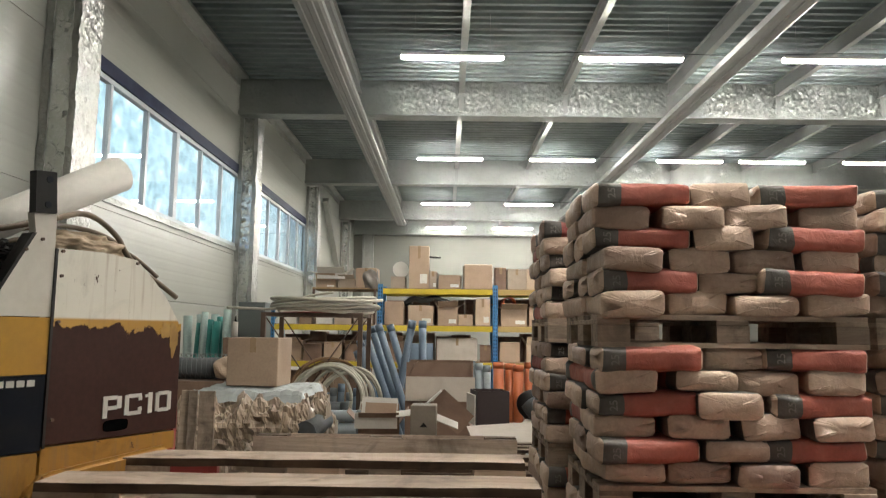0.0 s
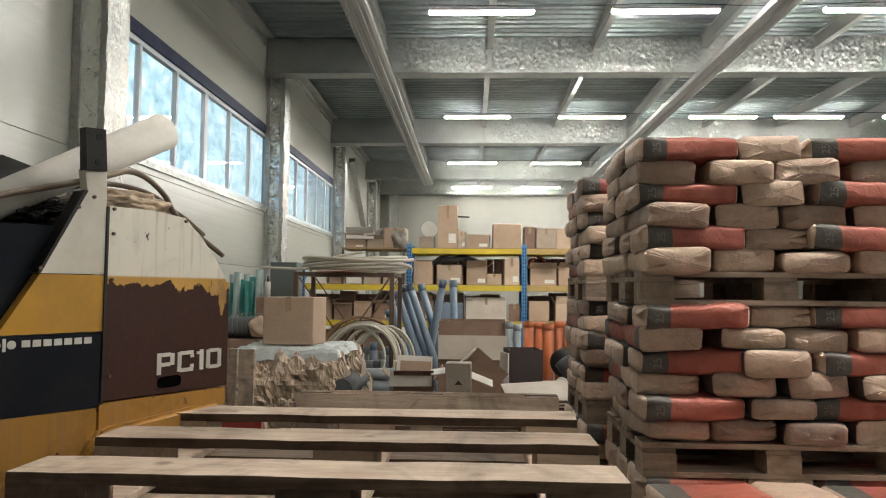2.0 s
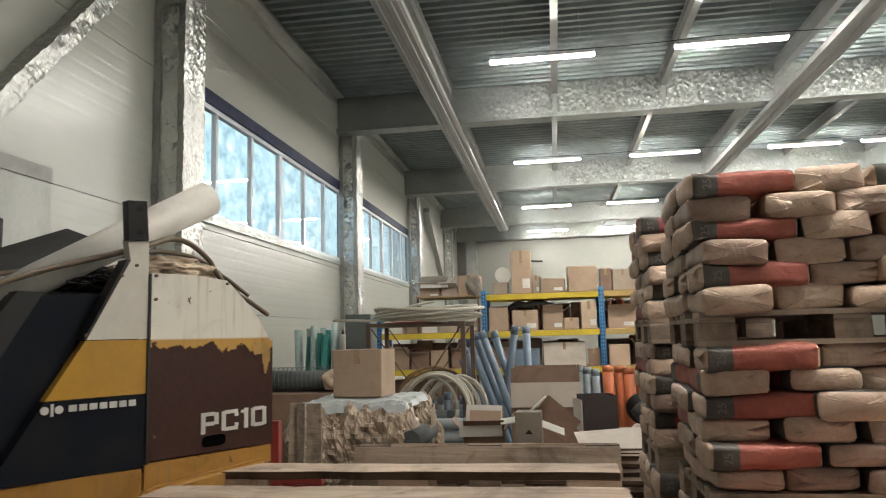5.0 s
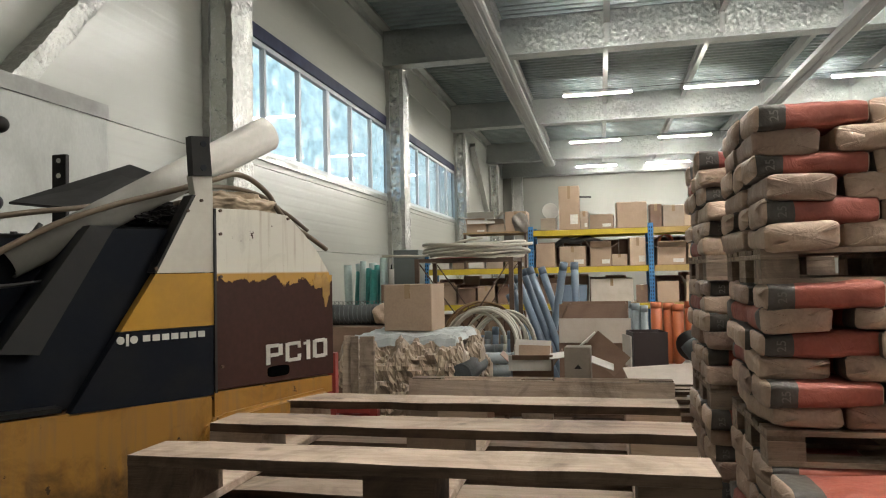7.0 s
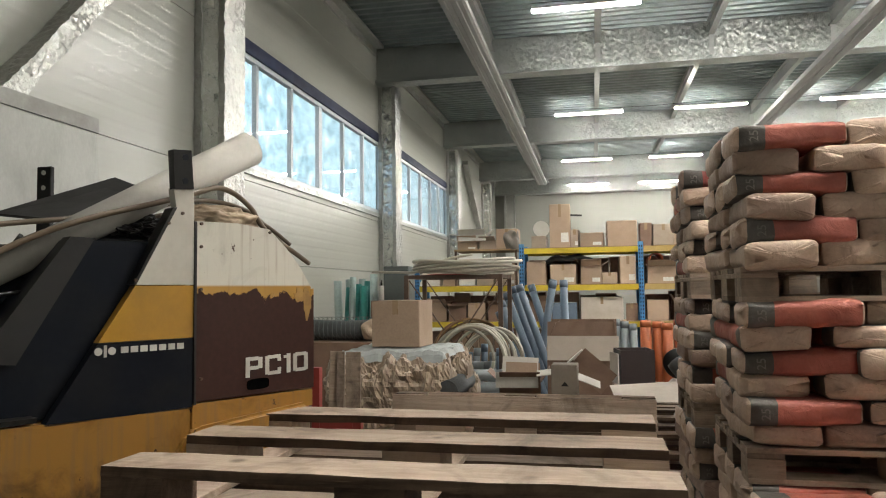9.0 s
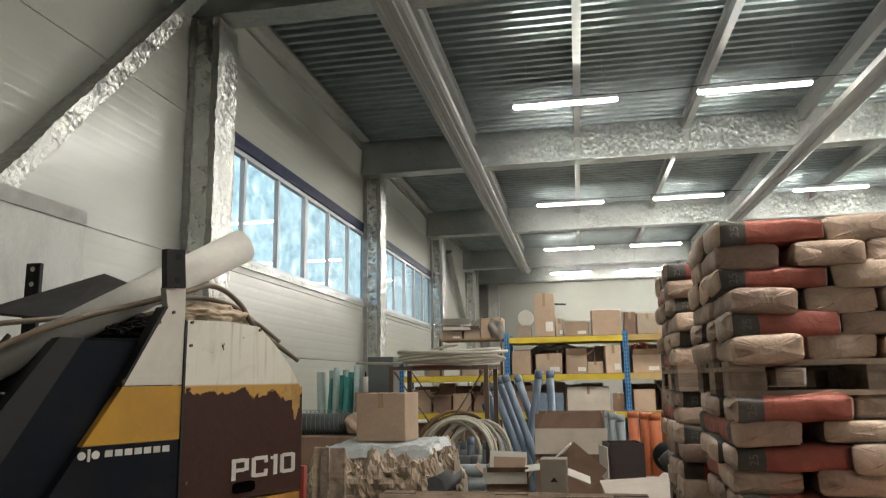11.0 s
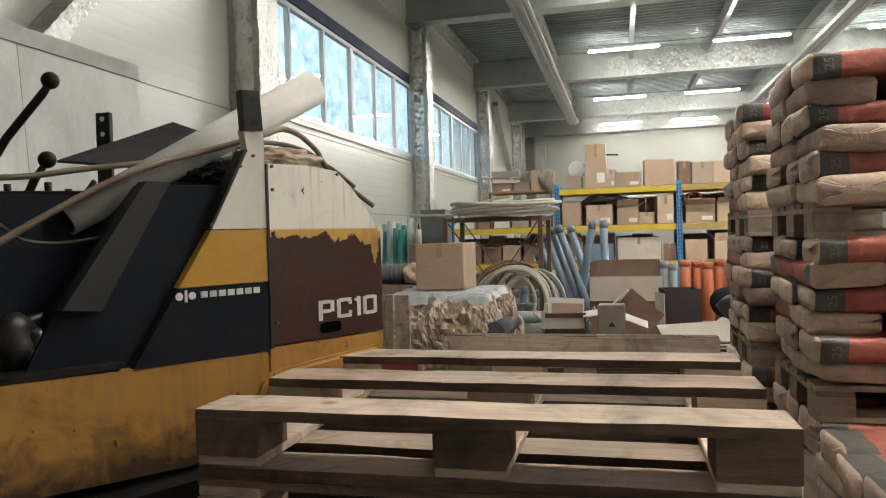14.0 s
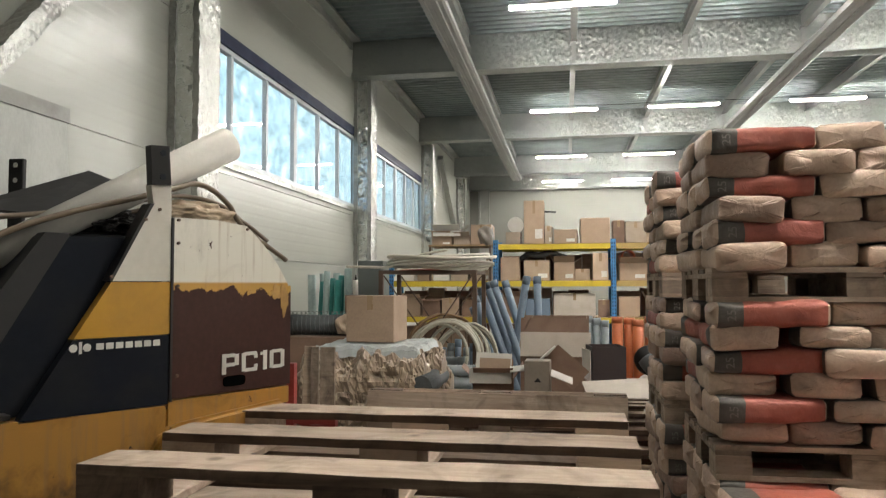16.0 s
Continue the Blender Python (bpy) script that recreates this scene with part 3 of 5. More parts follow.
# Rows at y = -3.6 and 2.75 are unseen, added to light the foreground.
for y in (-3.6, 2.75, 10.1, 16.35, 22.3, 27.6):
    for x in ((5.6,) if y < 0 else (0.45, 2.75, 5.6, 7.5, 9.9) if y < 5 else (0.05, 2.65, 5.6, 7.5, 9.9) if y < 20 else (-0.05, 2.55, 5.6, 7.5)):
        ceiling_light(x, y)


# ---- pallets ----
def pallet_parts(root, wood, edge=None, boards=((-0.3275, 0.145), (-0.165, 0.1), (0, 0.145), (0.165, 0.1), (0.3275, 0.145))):
    """A four-way pallet 1.2 x 0.8 x 0.144, its base at z = 0 and centred."""
    def board(name, x, y, z, lx, ly, lz, seed):
        bm = box(B(), (-lx / 2, -ly / 2, 0), (lx / 2, ly / 2, lz))
        if lx > 0.5:
            bmesh.ops.subdivide_edges(bm, edges=[e for e in bm.edges if abs(e.verts[0].co.x - e.verts[1].co.x) > 0.5], cuts=9)
            wobble(bm, 0.0025, 6, y * 9 + z * 31)
            wobble(bm, 0.002, 30, y * 5 + z * 17)
        bm.normal_update()
        # Side faces take the darker wood, their shade being in its colour.
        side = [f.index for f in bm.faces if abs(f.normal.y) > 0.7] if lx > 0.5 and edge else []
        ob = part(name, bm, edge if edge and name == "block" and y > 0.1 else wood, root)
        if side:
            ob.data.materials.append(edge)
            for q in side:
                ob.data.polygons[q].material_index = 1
        ob.location = (x, y, z)
        ob.rotation_euler = (0, 0, random.uniform(-0.006, 0.006))
    for k, (y, w) in enumerate(((-0.335, 0.138), (0, 0.145), (0.335, 0.138))):
        board("skid", 0, y, 0, 1.2, w, 0.022, k)
        for x in (-0.5275, 0, 0.5275):
            board("block", x, y, 0.022, 0.145, w, 0.078, k)
    for x in (-0.5275, 0, 0.5275):
        bm = box(B(), (-0.0725, -0.4, 0), (0.0725, 0.4, 0.022), bevel=0.003)
        ob = part("cross_board", bm, wood, root)
        ob.location = (x, 0, 0.1)
    for y, w in boards:
        board("deck_board", 0, y, 0.122, 1.2, w, 0.022, 1)


pallet_proto = thing("pallet", "weathered wooden shipping pallet in a pile of empties", "pallet", pose(-0.37, 1.82, 0), "empty pallets")
pallet_parts(pallet_proto, WOOD, WOOD_SHADED_EDGE, ((-0.34, 0.12), (-0.02, 0.10), (0.16, 0.12), (0.34, 0.12)))
loaded_proto = thing("pallet", "wooden pallet under a load of paper bags", "pallet", pose(1.27, 3.61, 0), "loaded pallets")
pallet_parts(loaded_proto, WOOD_GREY)
for k in range(1, 8):
    if k < 7:
        copy_thing(pallet_proto, pose(-0.37 + random.uniform(-0.02, 0.02), 1.82 + random.uniform(-0.015, 0.015), 0.1465 * k, 0, 0, random.uniform(-1.2, 1.2)))
top = copy_thing(pallet_proto, pose(-0.37, 1.82, 1.172, 180, 0, 0.0))
tagged(top, "weathered pallet lying upside down on a pile")
copy_thing(pallet_proto, pose(-0.27, 3.70, 0, 0, 0, 1))
for x in (-0.7, 0.15):
    solid("wooden_bearer", box(B(), (-0.05, -0.35, 0), (0.05, 0.35, 0.098), bevel=0.004), WOOD_GREY, "squared timber bearer under standing pallets", "timber", pose(x, 3.68, 0.144, 0, 0, 2))
tagged(copy_thing(pallet_proto, pose(-0.27, 3.47, 0.643, 87, 0, -0.6)), "weathered pallet standing on its long edge")


# ---- bags ----
LB, WB, HB = 0.45, 0.285, 0.099


def bag_mesh(seed):
    """A filled paper sack: a plump brick with folded ends, their corners drawn in and creased; long axis x, base at z = 0."""
    bm, rnd, nu, nv = B(), random.Random(seed), 25, 44
    tall, wide = rnd.uniform(0.97, 1.12), rnd.uniform(0.92, 0.99)
    twist, slump, bow = rnd.uniform(-0.06, 0.06), rnd.uniform(-0.10, 0.10), rnd.uniform(-0.05, 0.05)
    ears = [rnd.uniform(0.2, 0.7) for _ in range(4)]

    def spot(u, k, shrink=1.0, out=0.0):
        e = max(0.0, (abs(u) - 0.72) / 0.28)
        a = 2 * math.pi * (k + 0.5) / nv
        c, s = math.cos(a), math.sin(a)
        p = 0.50 - 0.35 * e
        y, z = math.copysign(abs(c) ** p, c), math.copysign(abs(s) ** p, s)
        ear = ears[(0 if y > 0 else 1) + (0 if u > 0 else 2)]
        full = 1.10 - 0.11 * e * e + slump * u
        full *= 1 - ear * 0.5 * e * e * abs(y) ** 9
        side = 1.0 + 0.035 * (1 - e) + 0.03 * e * e * (1 - abs(z)) * ear - 0.02 * e
        py, pz = y * WB / 2 * wide * side * shrink, z * HB / 2 * tall * full * shrink
        px = u * (LB / 2 - 0.014) + math.copysign(out, u)
        q = Vector((px * 7, py * 7, pz * 9)) + Vector((seed * 3.1, seed, 0))
        q2 = Vector((px * 22, py * 22, pz * 24)) + Vector((seed, seed * 2, 5))
        crease = e * e * abs(y) ** 3 * 0.0028 * math.sin(a * 11 + seed + px * 60)
        pz += crease + bow * px * px * 0.6
        py += -pz * twist + crease * 0.5
        return Vector((px, py, pz + HB / 2)) + noise.noise_vector(q) * 0.010 + noise.noise_vector(q2) * 0.0035

    us = [math.sin((-1 + 2 * i / (nu - 1)) * math.pi / 2) for i in range(nu)]
    loops = [[bm.verts.new(spot(u, k)) for k in range(nv)] for u in us]
    caps = ((0.95, 0.006), (0.84, 0.012), (0.6, 0.018), (0.3, 0.021))
    head = [[bm.verts.new(spot(-1.0, k, sc, o)) for k in range(nv)] for sc, o in caps]
    tail = [[bm.verts.new(spot(1.0, k, sc, o)) for k in range(nv)] for sc, o in caps]
    loops = head[::-1] + loops + tail
    for i, (ra, rb) in enumerate(zip(loops, loops[1:])):
        j = i - len(caps)
        x = us[j] if 0 <= j < nu - 1 else -1 if j < 0 else 1
        for k in range(nv):
            f = bm.faces.new((ra[k], rb[k], rb[(k + 1) % nv], ra[(k + 1) % nv]))
            f.smooth = True
            f.material_index = 2 if j < 0 or j >= nu - 1 else 1 if x < -0.6 else 0
    for ring in (loops[0][::-1], loops[-1]):
        bm.faces.new(ring).material_index = 2
    bmesh.ops.recalc_face_normals(bm, faces=bm.faces[:])
    me = bpy.data.meshes.new("bag")
    bm.to_mesh(me)
    bm.free()
    for m in (RED, DARK, TAN):
        me.materials.append(m)
    return me


BAGS = [bag_mesh(s) for s in range(14)]
BACKS = [me.copy() for me in BAGS]
for me in BACKS:
    me.materials[0], me.materials[1] = TAN, TAN


def letters(text, size, material, extrude=0.0008, bold=0.0):
    cu = bpy.data.curves.new("lettering", "FONT")
    cu.body, cu.size, cu.extrude, cu.align_x, cu.align_y = text, size, extrude, "CENTER", "CENTER"
    cu.offset = bold
    tmp = bpy.data.objects.new("lettering", cu)
    me = bpy.data.meshes.new_from_object(tmp)
    bpy.data.objects.remove(tmp)
    me.materials.clear()
    me.materials.append(material)
    return me


NUMBER = letters("25", 0.05, PRINT)

def bag(x, y, z, along, flip, front):
    """A bag whose corner lies at x, y; along: long axis along x, else along y."""
    rz = (0 if along else 90) + (180 if flip else 0)
    cx, cy = (x + LB / 2, y + WB / 2) if along else (x + WB / 2, y + LB / 2)
    ob = new("bag", random.choice(BAGS if along or random.random() < 0.25 else BACKS))
    ob.matrix_basis = pose(cx + random.uniform(-0.02, 0.02), cy + random.uniform(-0.045, 0.03), z, random.uniform(-2, 2), random.uniform(-2, 2), rz + random.uniform(-4.5, 4.5))
    if along:
        tagged(ob, "red and dark grey printed paper bag in a stack", "bag", "stacked paper bags")
    else:
        tagged(ob, "filled tan paper bag laid end outward in a stack", "bag", "stacked paper bags")
    if along and front and not flip:
        share("printed_number", NUMBER, ob, Matrix.Translation((-0.155, -WB / 2 - 0.004, HB / 2)) @ pose(0, 0, 0, 90, -90, 0))
    return ob


def tier(x0, y0, z0, layers=6, full_top=True, left=True):
    """A loaded pallet's bags above z0, of which those that can be seen are laid."""
    for k in range(layers):
        z = z0 + k * HB
        whole = full_top or k == layers - 1
        if (layers - 1 - k) % 2 == 0:
            for col, xx in enumerate((0.0, 0.755)):
                for r in range(3):
                    if r == 0 or whole or (left and col == 0):
                        bag(x0 + xx, y0 + r * 0.272, z, True, False, r == 0)
            for r in range(2):
                if r == 0 or whole:
                    bag(x0 + 0.46, y0 + r * 0.41, z, False, r == 1, r == 0)
        else:
            for c in range(4):
                for r in range(2):
                    if r == 0 or whole or (left and c == 0):
                        bag(x0 + 0.005 + c * 0.303, y0 + r * 0.41, z, False, r == 1, r == 0)


TIER = 0.738


def stack(x, y, tiers, left=True, dx=(0, 0, 0)):
    for k in range(tiers):
        if not (k == 0 and abs(x - 0.665) < 1e-6 and abs(y - 3.21) < 1e-6):
            copy_thing(loaded_proto, pose(x + 0.605 + dx[k], y + 0.4, k * TIER))
        tier(x + dx[k], y, k * TIER + 0.144, full_top=tiers == 1, left=left)


stack(0.665, 3.21, 3)
stack(0.61, 4.38, 3)
stack(1.95, 3.30, 3, left=False)
stack(0.64, 2.30, 1)


# ---- excavator ----
C = Vector((-1.017, 1.862, 0))
D1 = Vector((-0.5, -0.866, 0))
D2 = Vector((0.39, 0.92, 0)).normalized()
N1, N2 = Vector((-0.866, 0.5, 0)), Vector((-0.92, 0.39, 0))


def on1(s, z, d=0.0):
    return C + D1 * s + N1 * d + Vector((0, 0, z))


def on2(s, z, d=0.0):
    return C + D2 * s + N2 * d + Vector((0, 0, z))


exc = thing("excavator", "old yellow, white and navy mini excavator with rust patches", "excavator")
part("side_cover_white", prism(B(), [on1(0.004, 1.563), on1(0.004, 1.76), on1(0.006, 1.835), on1(0.066, 1.83), on1(0.057, 1.775), on1(0.168, 1.563)], N1 * 0.03), EX_WHITE, exc)
part("side_cover_yellow", prism(B(), [on1(0.004, 1.417), on1(0.004, 1.561), on1(0.169, 1.561), on1(0.262, 1.417)], N1 * 0.03), EX_YELLOW, exc)
part("side_cover_navy", prism(B(), [on1(0.006, 1.226), on1(0.006, 1.415), on1(0.263, 1.415), on1(0.385, 1.226)], N1 * 0.03), EX_NAVY, exc)
part("rear_cover", prism(B(), [on2(0.004, 1.238), on2(0.004, 1.742), on2(0.15, 1.745), on2(0.27, 1.735), on2(0.34, 1.68), on2(0.40, 1.62), on2(0.448, 1.555), on2(0.45, 1.228)], N2 * 0.05), EX_REAR, exc, "white paint flaking off rust-brown steel")
for s0, s1, z0, z1 in ((0.415, 0.449, 1.46, 1.545), (0.38, 0.42, 1.505, 1.55)):
    ring = []
    for k in range(28):
        a = 2 * math.pi * k / 28
        w = 1 + 0.5 * noise.noise(Vector((math.cos(a) * 1.7 + z0 * 9, math.sin(a) * 1.7, s0 * 20)))
        ring.append(on2(min(0.449, (s0 + s1) / 2 + (s1 - s0) * 0.62 * w * math.cos(a)), (z0 + z1) / 2 + (z1 - z0) * 0.55 * w * math.sin(a), -0.0012))
    part("paint_patch", prism(B(), ring, N2 * 0.002), EX_OLD_YELLOW, exc, "remnant of old yellow paint")
part("tail_cover", prism(B(), [on2(0.449, 1.228), on2(0.449, 1.55), on2(0.449, 1.55, 0.7), on2(0.449, 1.228, 0.7)], D2 * 0.012), EX_REAR, exc)
part("hood", prism(B(), [on2(0.02, 1.735, 0.02), on2(0.28, 1.728, 0.02), on2(0.445, 1.55, 0.02), on2(0.445, 1.5, 0.02), on2(0.02, 1.5, 0.02)], N2 * 0.7), EX_NAVY, exc)
part("skirt", prism(B(), [on1(0.012, 1.222), on1(0.012, 1.0), on1(0.25, 0.965), on1(0.75, 0.99), on1(1.1, 1.03), on1(1.1, 1.24), on1(0.66, 1.238)], N1 * 0.6), EX_SKIRT, exc, "grimy chipped yellow skirt")
part("rear_skirt", prism(B(), [on2(-0.005, 1.233), on2(0.455, 1.222), on2(0.455, 1.17), on2(-0.005, 1.165)], N2 * 0.6), EX_SKIRT, exc)
bm = prism(B(), [on2(a, z, -0.02) for a, z in ((-0.07, 0.98), (-0.066, 1.08), (-0.05, 1.125), (-0.025, 1.155), (0.01, 1.17), (0.2, 1.178), (0.42, 1.186), (0.42, 0.98))], N2 * 0.6)
bmesh.ops.bevel(bm, geom=bm.edges[:], offset=0.012, segments=3, affect="EDGES")
part("counterweight", bm, EX_SKIRT, exc, "rounded yellow counterweight shoulder")
# recess behind the side cover: navy bulkhead and slanting grey post
part("bulkhead", prism(B(), [on1(0.05, 1.681, 0.032), on1(0.32, 1.678, 0.06), on1(0.53, 1.38, 0.06), on1(0.60, 1.24, 0.06), on1(0.25, 1.235, 0.032)], N1 * 0.4), EX_NAVY, exc)
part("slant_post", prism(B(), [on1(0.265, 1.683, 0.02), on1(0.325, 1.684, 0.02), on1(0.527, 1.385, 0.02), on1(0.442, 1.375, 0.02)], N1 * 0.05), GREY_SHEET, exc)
part("deck_plate", prism(B(), [on1(0.4, 1.238), on1(1.1, 1.242), on1(1.1, 1.242, 0.6), on1(0.4, 1.238, 0.6)], (0, 0, 0.012)), BLACK, exc)
part("console", prism(B(), [on1(0.30, 1.25, 0.16), on1(0.30, 1.60, 0.16), on1(0.42, 1.655, 0.16), on1(1.3, 1.665, 0.16), on1(1.3, 1.25, 0.16)], N1 * 0.5), EX_NAVY, exc)
for s, z0, z1, d in ((0.036, 1.83, 1.938, 0.0),):
    bm = prism(B(), [on1(s - 0.026, z0, -0.008), on1(s + 0.03, z0 - 0.004, -0.008), on1(s + 0.036, z1 - 0.004, -0.008), on1(s - 0.018, z1, -0.008)], N1 * 0.03)
    br = part("bracket", bm, BLACK, exc, "black drilled bracket")
    for zz in (z0 + 0.02, z1 - 0.022):
        part("bolt_hole", sweep(B(), [on1(s, zz, -0.0095), on1(s, zz, -0.007)], 0.009, 10), EX_NAVY, br)
part("undercarriage", box(B(), (-0.55, -0.3, 0), (0.55, 0.9, 0.5), pose(-1.75, 1.55, 0.45, 0, 0, -30)), BLACK, exc)
for s in (-0.52, 0.32):
    bm = B()
    m = pose(-1.75, 1.55, 0, 0, 0, -30)
    pts = [m @ Vector((s, 0.85 * math.cos(a) , 0.25 + 0.24 * math.sin(a))) for a in [2 * math.pi * k / 24 for k in range(24)]]
    prism(bm, pts, m.to_3x3() @ Vector((0.22, 0, 0)))
    part("track", bm, GREASE, exc)
# square-cut model lettering, each stroke a thin bar
GLYPHS = (
    ((0, 0, 0.2, 1), (0.2, 0.82, 0.62, 1), (0.2, 0.36, 0.62, 0.54), (0.62, 0.40, 0.82, 0.96)),
    ((0, 0.04, 0.2, 0.96), (0.14, 0.82, 0.80, 1), (0.14, 0, 0.80, 0.18), (0.64, 0.66, 0.82, 0.84), (0.64, 0.16, 0.82, 0.34)),
    ((0.16, 0, 0.36, 1), (0, 0.78, 0.17, 0.92)),
    ((0, 0.05, 0.2, 0.95), (0.62, 0.05, 0.82, 0.95), (0.12, 0.82, 0.70, 1), (0.12, 0, 0.70, 0.18)),
)
pen, high, wide = 0.178, 0.060, 0.077
for glyph in GLYPHS:
    bm = B()
    for q, (a0, z0, a1, z1) in enumerate(glyph):
        d = -0.002 - 0.0002 * q
        prism(bm, [on2(pen + a0 * wide, 1.286 + z0 * high, d), on2(pen + a1 * wide, 1.286 + z0 * high, d), on2(pen + a1 * wide, 1.286 + z1 * high, d), on2(pen + a0 * wide, 1.286 + z1 * high, d)], N2 * 0.002)
    part("model_letter", bm, LETTER, exc, "chipped white painted letter")
    pen += wide * (max(g[2] for g in glyph) + 0.16)
# Near-black plate paints the dark inside of the hole; no opening is cut.
part("hand_hole", prism(B(), [on2(0.185 + 0.04 + 0.042 * math.copysign(abs(math.cos(a)) ** 0.5, math.cos(a)), 1.264 + 0.016 * math.copysign(abs(math.sin(a)) ** 0.5, math.sin(a)), -0.004) for a in [2 * math.pi * k / 20 for k in range(20)]], N2 * 0.004), HOLE_DARK, exc)
# maker's mark as plain bars
for k in range(7):
    s0 = 0.205 - k * 0.0255
    part("maker_bar", prism(B(), [on1(s0, 1.388, -0.002), on1(s0 - 0.019, 1.388, -0.002), on1(s0 - 0.019, 1.404, -0.002), on1(s0, 1.404, -0.002)], N1 * 0.003), LETTER, exc)
bm = B()
for s0 in (0.262, 0.228):
    prism(bm, [on1(s0 + 0.010 * math.cos(a), 1.395 + 0.010 * math.sin(a), -0.002) for a in [2 * math.pi * k / 14 for k in range(14)]], N1 * 0.003)
prism(bm, [on1(0.248, 1.38, -0.002), on1(0.241, 1.38, -0.002), on1(0.241, 1.41, -0.002), on1(0.248, 1.41, -0.002)], N1 * 0.003)
part("maker_mark", bm, LETTER, exc)

# levers, hoses and loose gear of the machine
def lever(pts, knob):
    lv = part("lever", sweep(B(), pts, [0.011] * (len(pts) - 1) + [0.008], 10), BLACK, exc)
    bm = B()
    bmesh.ops.create_uvsphere(bm, u_segments=16, v_segments=10, radius=0.023, matrix=Matrix.Translation(knob))
    for f in bm.faces:
        f.smooth = True
    part("knob", bm, BLACK, lv, "round black knob")


lever([(-1.78, 1.59, 1.60), (-1.646, 1.628, 1.82), (-1.55, 1.656, 1.937), (-1.53, 1.661, 1.965)], (-1.53, 1.661, 1.97))
lever([(-1.62, 1.625, 1.56), (-1.612, 1.63, 1.62), (-1.575, 1.642, 1.707), (-1.545, 1.65, 1.75)], (-1.541, 1.652, 1.76))


def smooth_path(pts, n=6):
    """Points along a soft curve through pts."""
    P = [Vector(p) for p in pts]
    P = [P[0] * 2 - P[1]] + P + [P[-1] * 2 - P[-2]]
    out = []
    for i in range(1, len(P) - 2):
        for k in range(n):
            t = k / n
            a, b, c, d = P[i - 1], P[i], P[i + 1], P[i + 2]
            out.append(0.5 * ((2 * b) + (c - a) * t + (2 * a - 5 * b + 4 * c - d) * t * t + (3 * b - a - 3 * c + d) * t ** 3))
    return out + [P[-2]]


def hose(pts, r, material, parent, label=""):
    return part("hose", sweep(B(), smooth_path(pts), r, 10), material, parent, label)


hose([(-1.44, 1.29, 1.50), (-1.402, 1.356, 1.544), (-1.343, 1.458, 1.615), (-1.277, 1.571, 1.688), (-1.205, 1.697, 1.745), (-1.123, 1.838, 1.794), (-1.065, 1.95, 1.835), (-1.051, 2.038, 1.861), (-1.025, 2.099, 1.85), (-0.998, 2.162, 1.808), (-0.985, 2.194, 1.765), (-0.961, 2.25, 1.715), (-0.931, 2.321, 1.681), (-0.899, 2.397, 1.639)], 0.0085, HOSE_TAN, exc, "tan hydraulic hose")
hose([(-1.47, 1.38, 1.69), (-1.421, 1.462, 1.697), (-1.358, 1.572, 1.72), (-1.287, 1.695, 1.742), (-1.208, 1.832, 1.775), (-1.137, 1.954, 1.808), (-1.128, 2.113, 1.834), (-1.073, 2.242, 1.82), (-1.034, 2.334, 1.771), (-1.0, 2.42, 1.70)], 0.0075, HOSE_TAN, exc)
hose([(-1.30, 1.75, 1.72), (-1.2, 1.86, 1.75), (-1.13, 2.0, 1.79), (-1.06, 2.12, 1.80), (-0.99, 2.23, 1.765), (-0.93, 2.31, 1.70)], 0.0065, HOSE_TAN, exc)
hose([(-1.43, 1.34, 1.60), (-1.416, 1.372, 1.58), (-1.394, 1.41, 1.547), (-1.358, 1.471, 1.537), (-1.293, 1.584, 1.551)], 0.005, GREASE, exc)
hose([(-1.60, 1.62, 1.66), (-1.56, 1.64, 1.56), (-1.54, 1.62, 1.52), (-1.50, 1.63, 1.57)], 0.006, GREASE, exc)
hose([(-1.42, 1.68, 1.70), (-1.44, 1.64, 1.64), (-1.50, 1.62, 1.60)], 0.007, BLACK, exc)
for k in range(6):
    a = random.Random(k)
    bx = (-1.62 + 0.045 * k, 1.60 + 0.02 * k, 1.655)
    part("valve_bolt", sweep(B(), [bx, (bx[0], bx[1], 1.675 + a.uniform(0, 0.025))], 0.009, 8), BLACK, exc)
part("valve_block", box(B(), (-0.16, -0.05, 0), (0.16, 0.05, 0.02), pose(-1.53, 1.66, 1.655, 0, 0, 35), 0.004), BLACK, exc)
# far bracket
bm = B()
box(bm, (-1.91, 2.285, 1.65), (-1.85, 2.305, 2.008), bevel=0.003)
br2 = part("bracket", bm, BLACK, exc, "black drilled bracket")
for zz in (1.93, 1.985):
    part("bolt_hole", sweep(B(), [(-1.88, 2.283, zz), (-1.88, 2.286, zz)], 0.009, 10), LETTER, br2)
for k, (ss, zz) in enumerate(((0.018, 1.55), (0.018, 1.67), (0.018, 1.735), (0.17, 1.575), (0.08, 1.73), (0.04, 1.76), (0.27, 1.725), (0.02, 1.30))):
    q = on1(ss, zz, -0.006) if k in (3, 4, 5) else on2(ss, zz, -0.006)
    part("bolt", sweep(B(), [q, q + (N1 if k in (3, 4, 5) else N2) * 0.009], 0.0045, 8), BRONZE, exc)
part("cover_seam", prism(B(), [on2(-0.004, 1.23, -0.003), on2(0.004, 1.23, -0.003), on2(0.004, 1.74, -0.003), on2(-0.004, 1.74, -0.003)], N2 * 0.02), GREASE, exc)
part("slant_edge", prism(B(), [on1(0.056, 1.775, -0.003), on1(0.066, 1.775, -0.003), on1(0.175, 1.565, -0.003), on1(0.168, 1.563, -0.003)], N1 * 0.05), GREASE, exc)
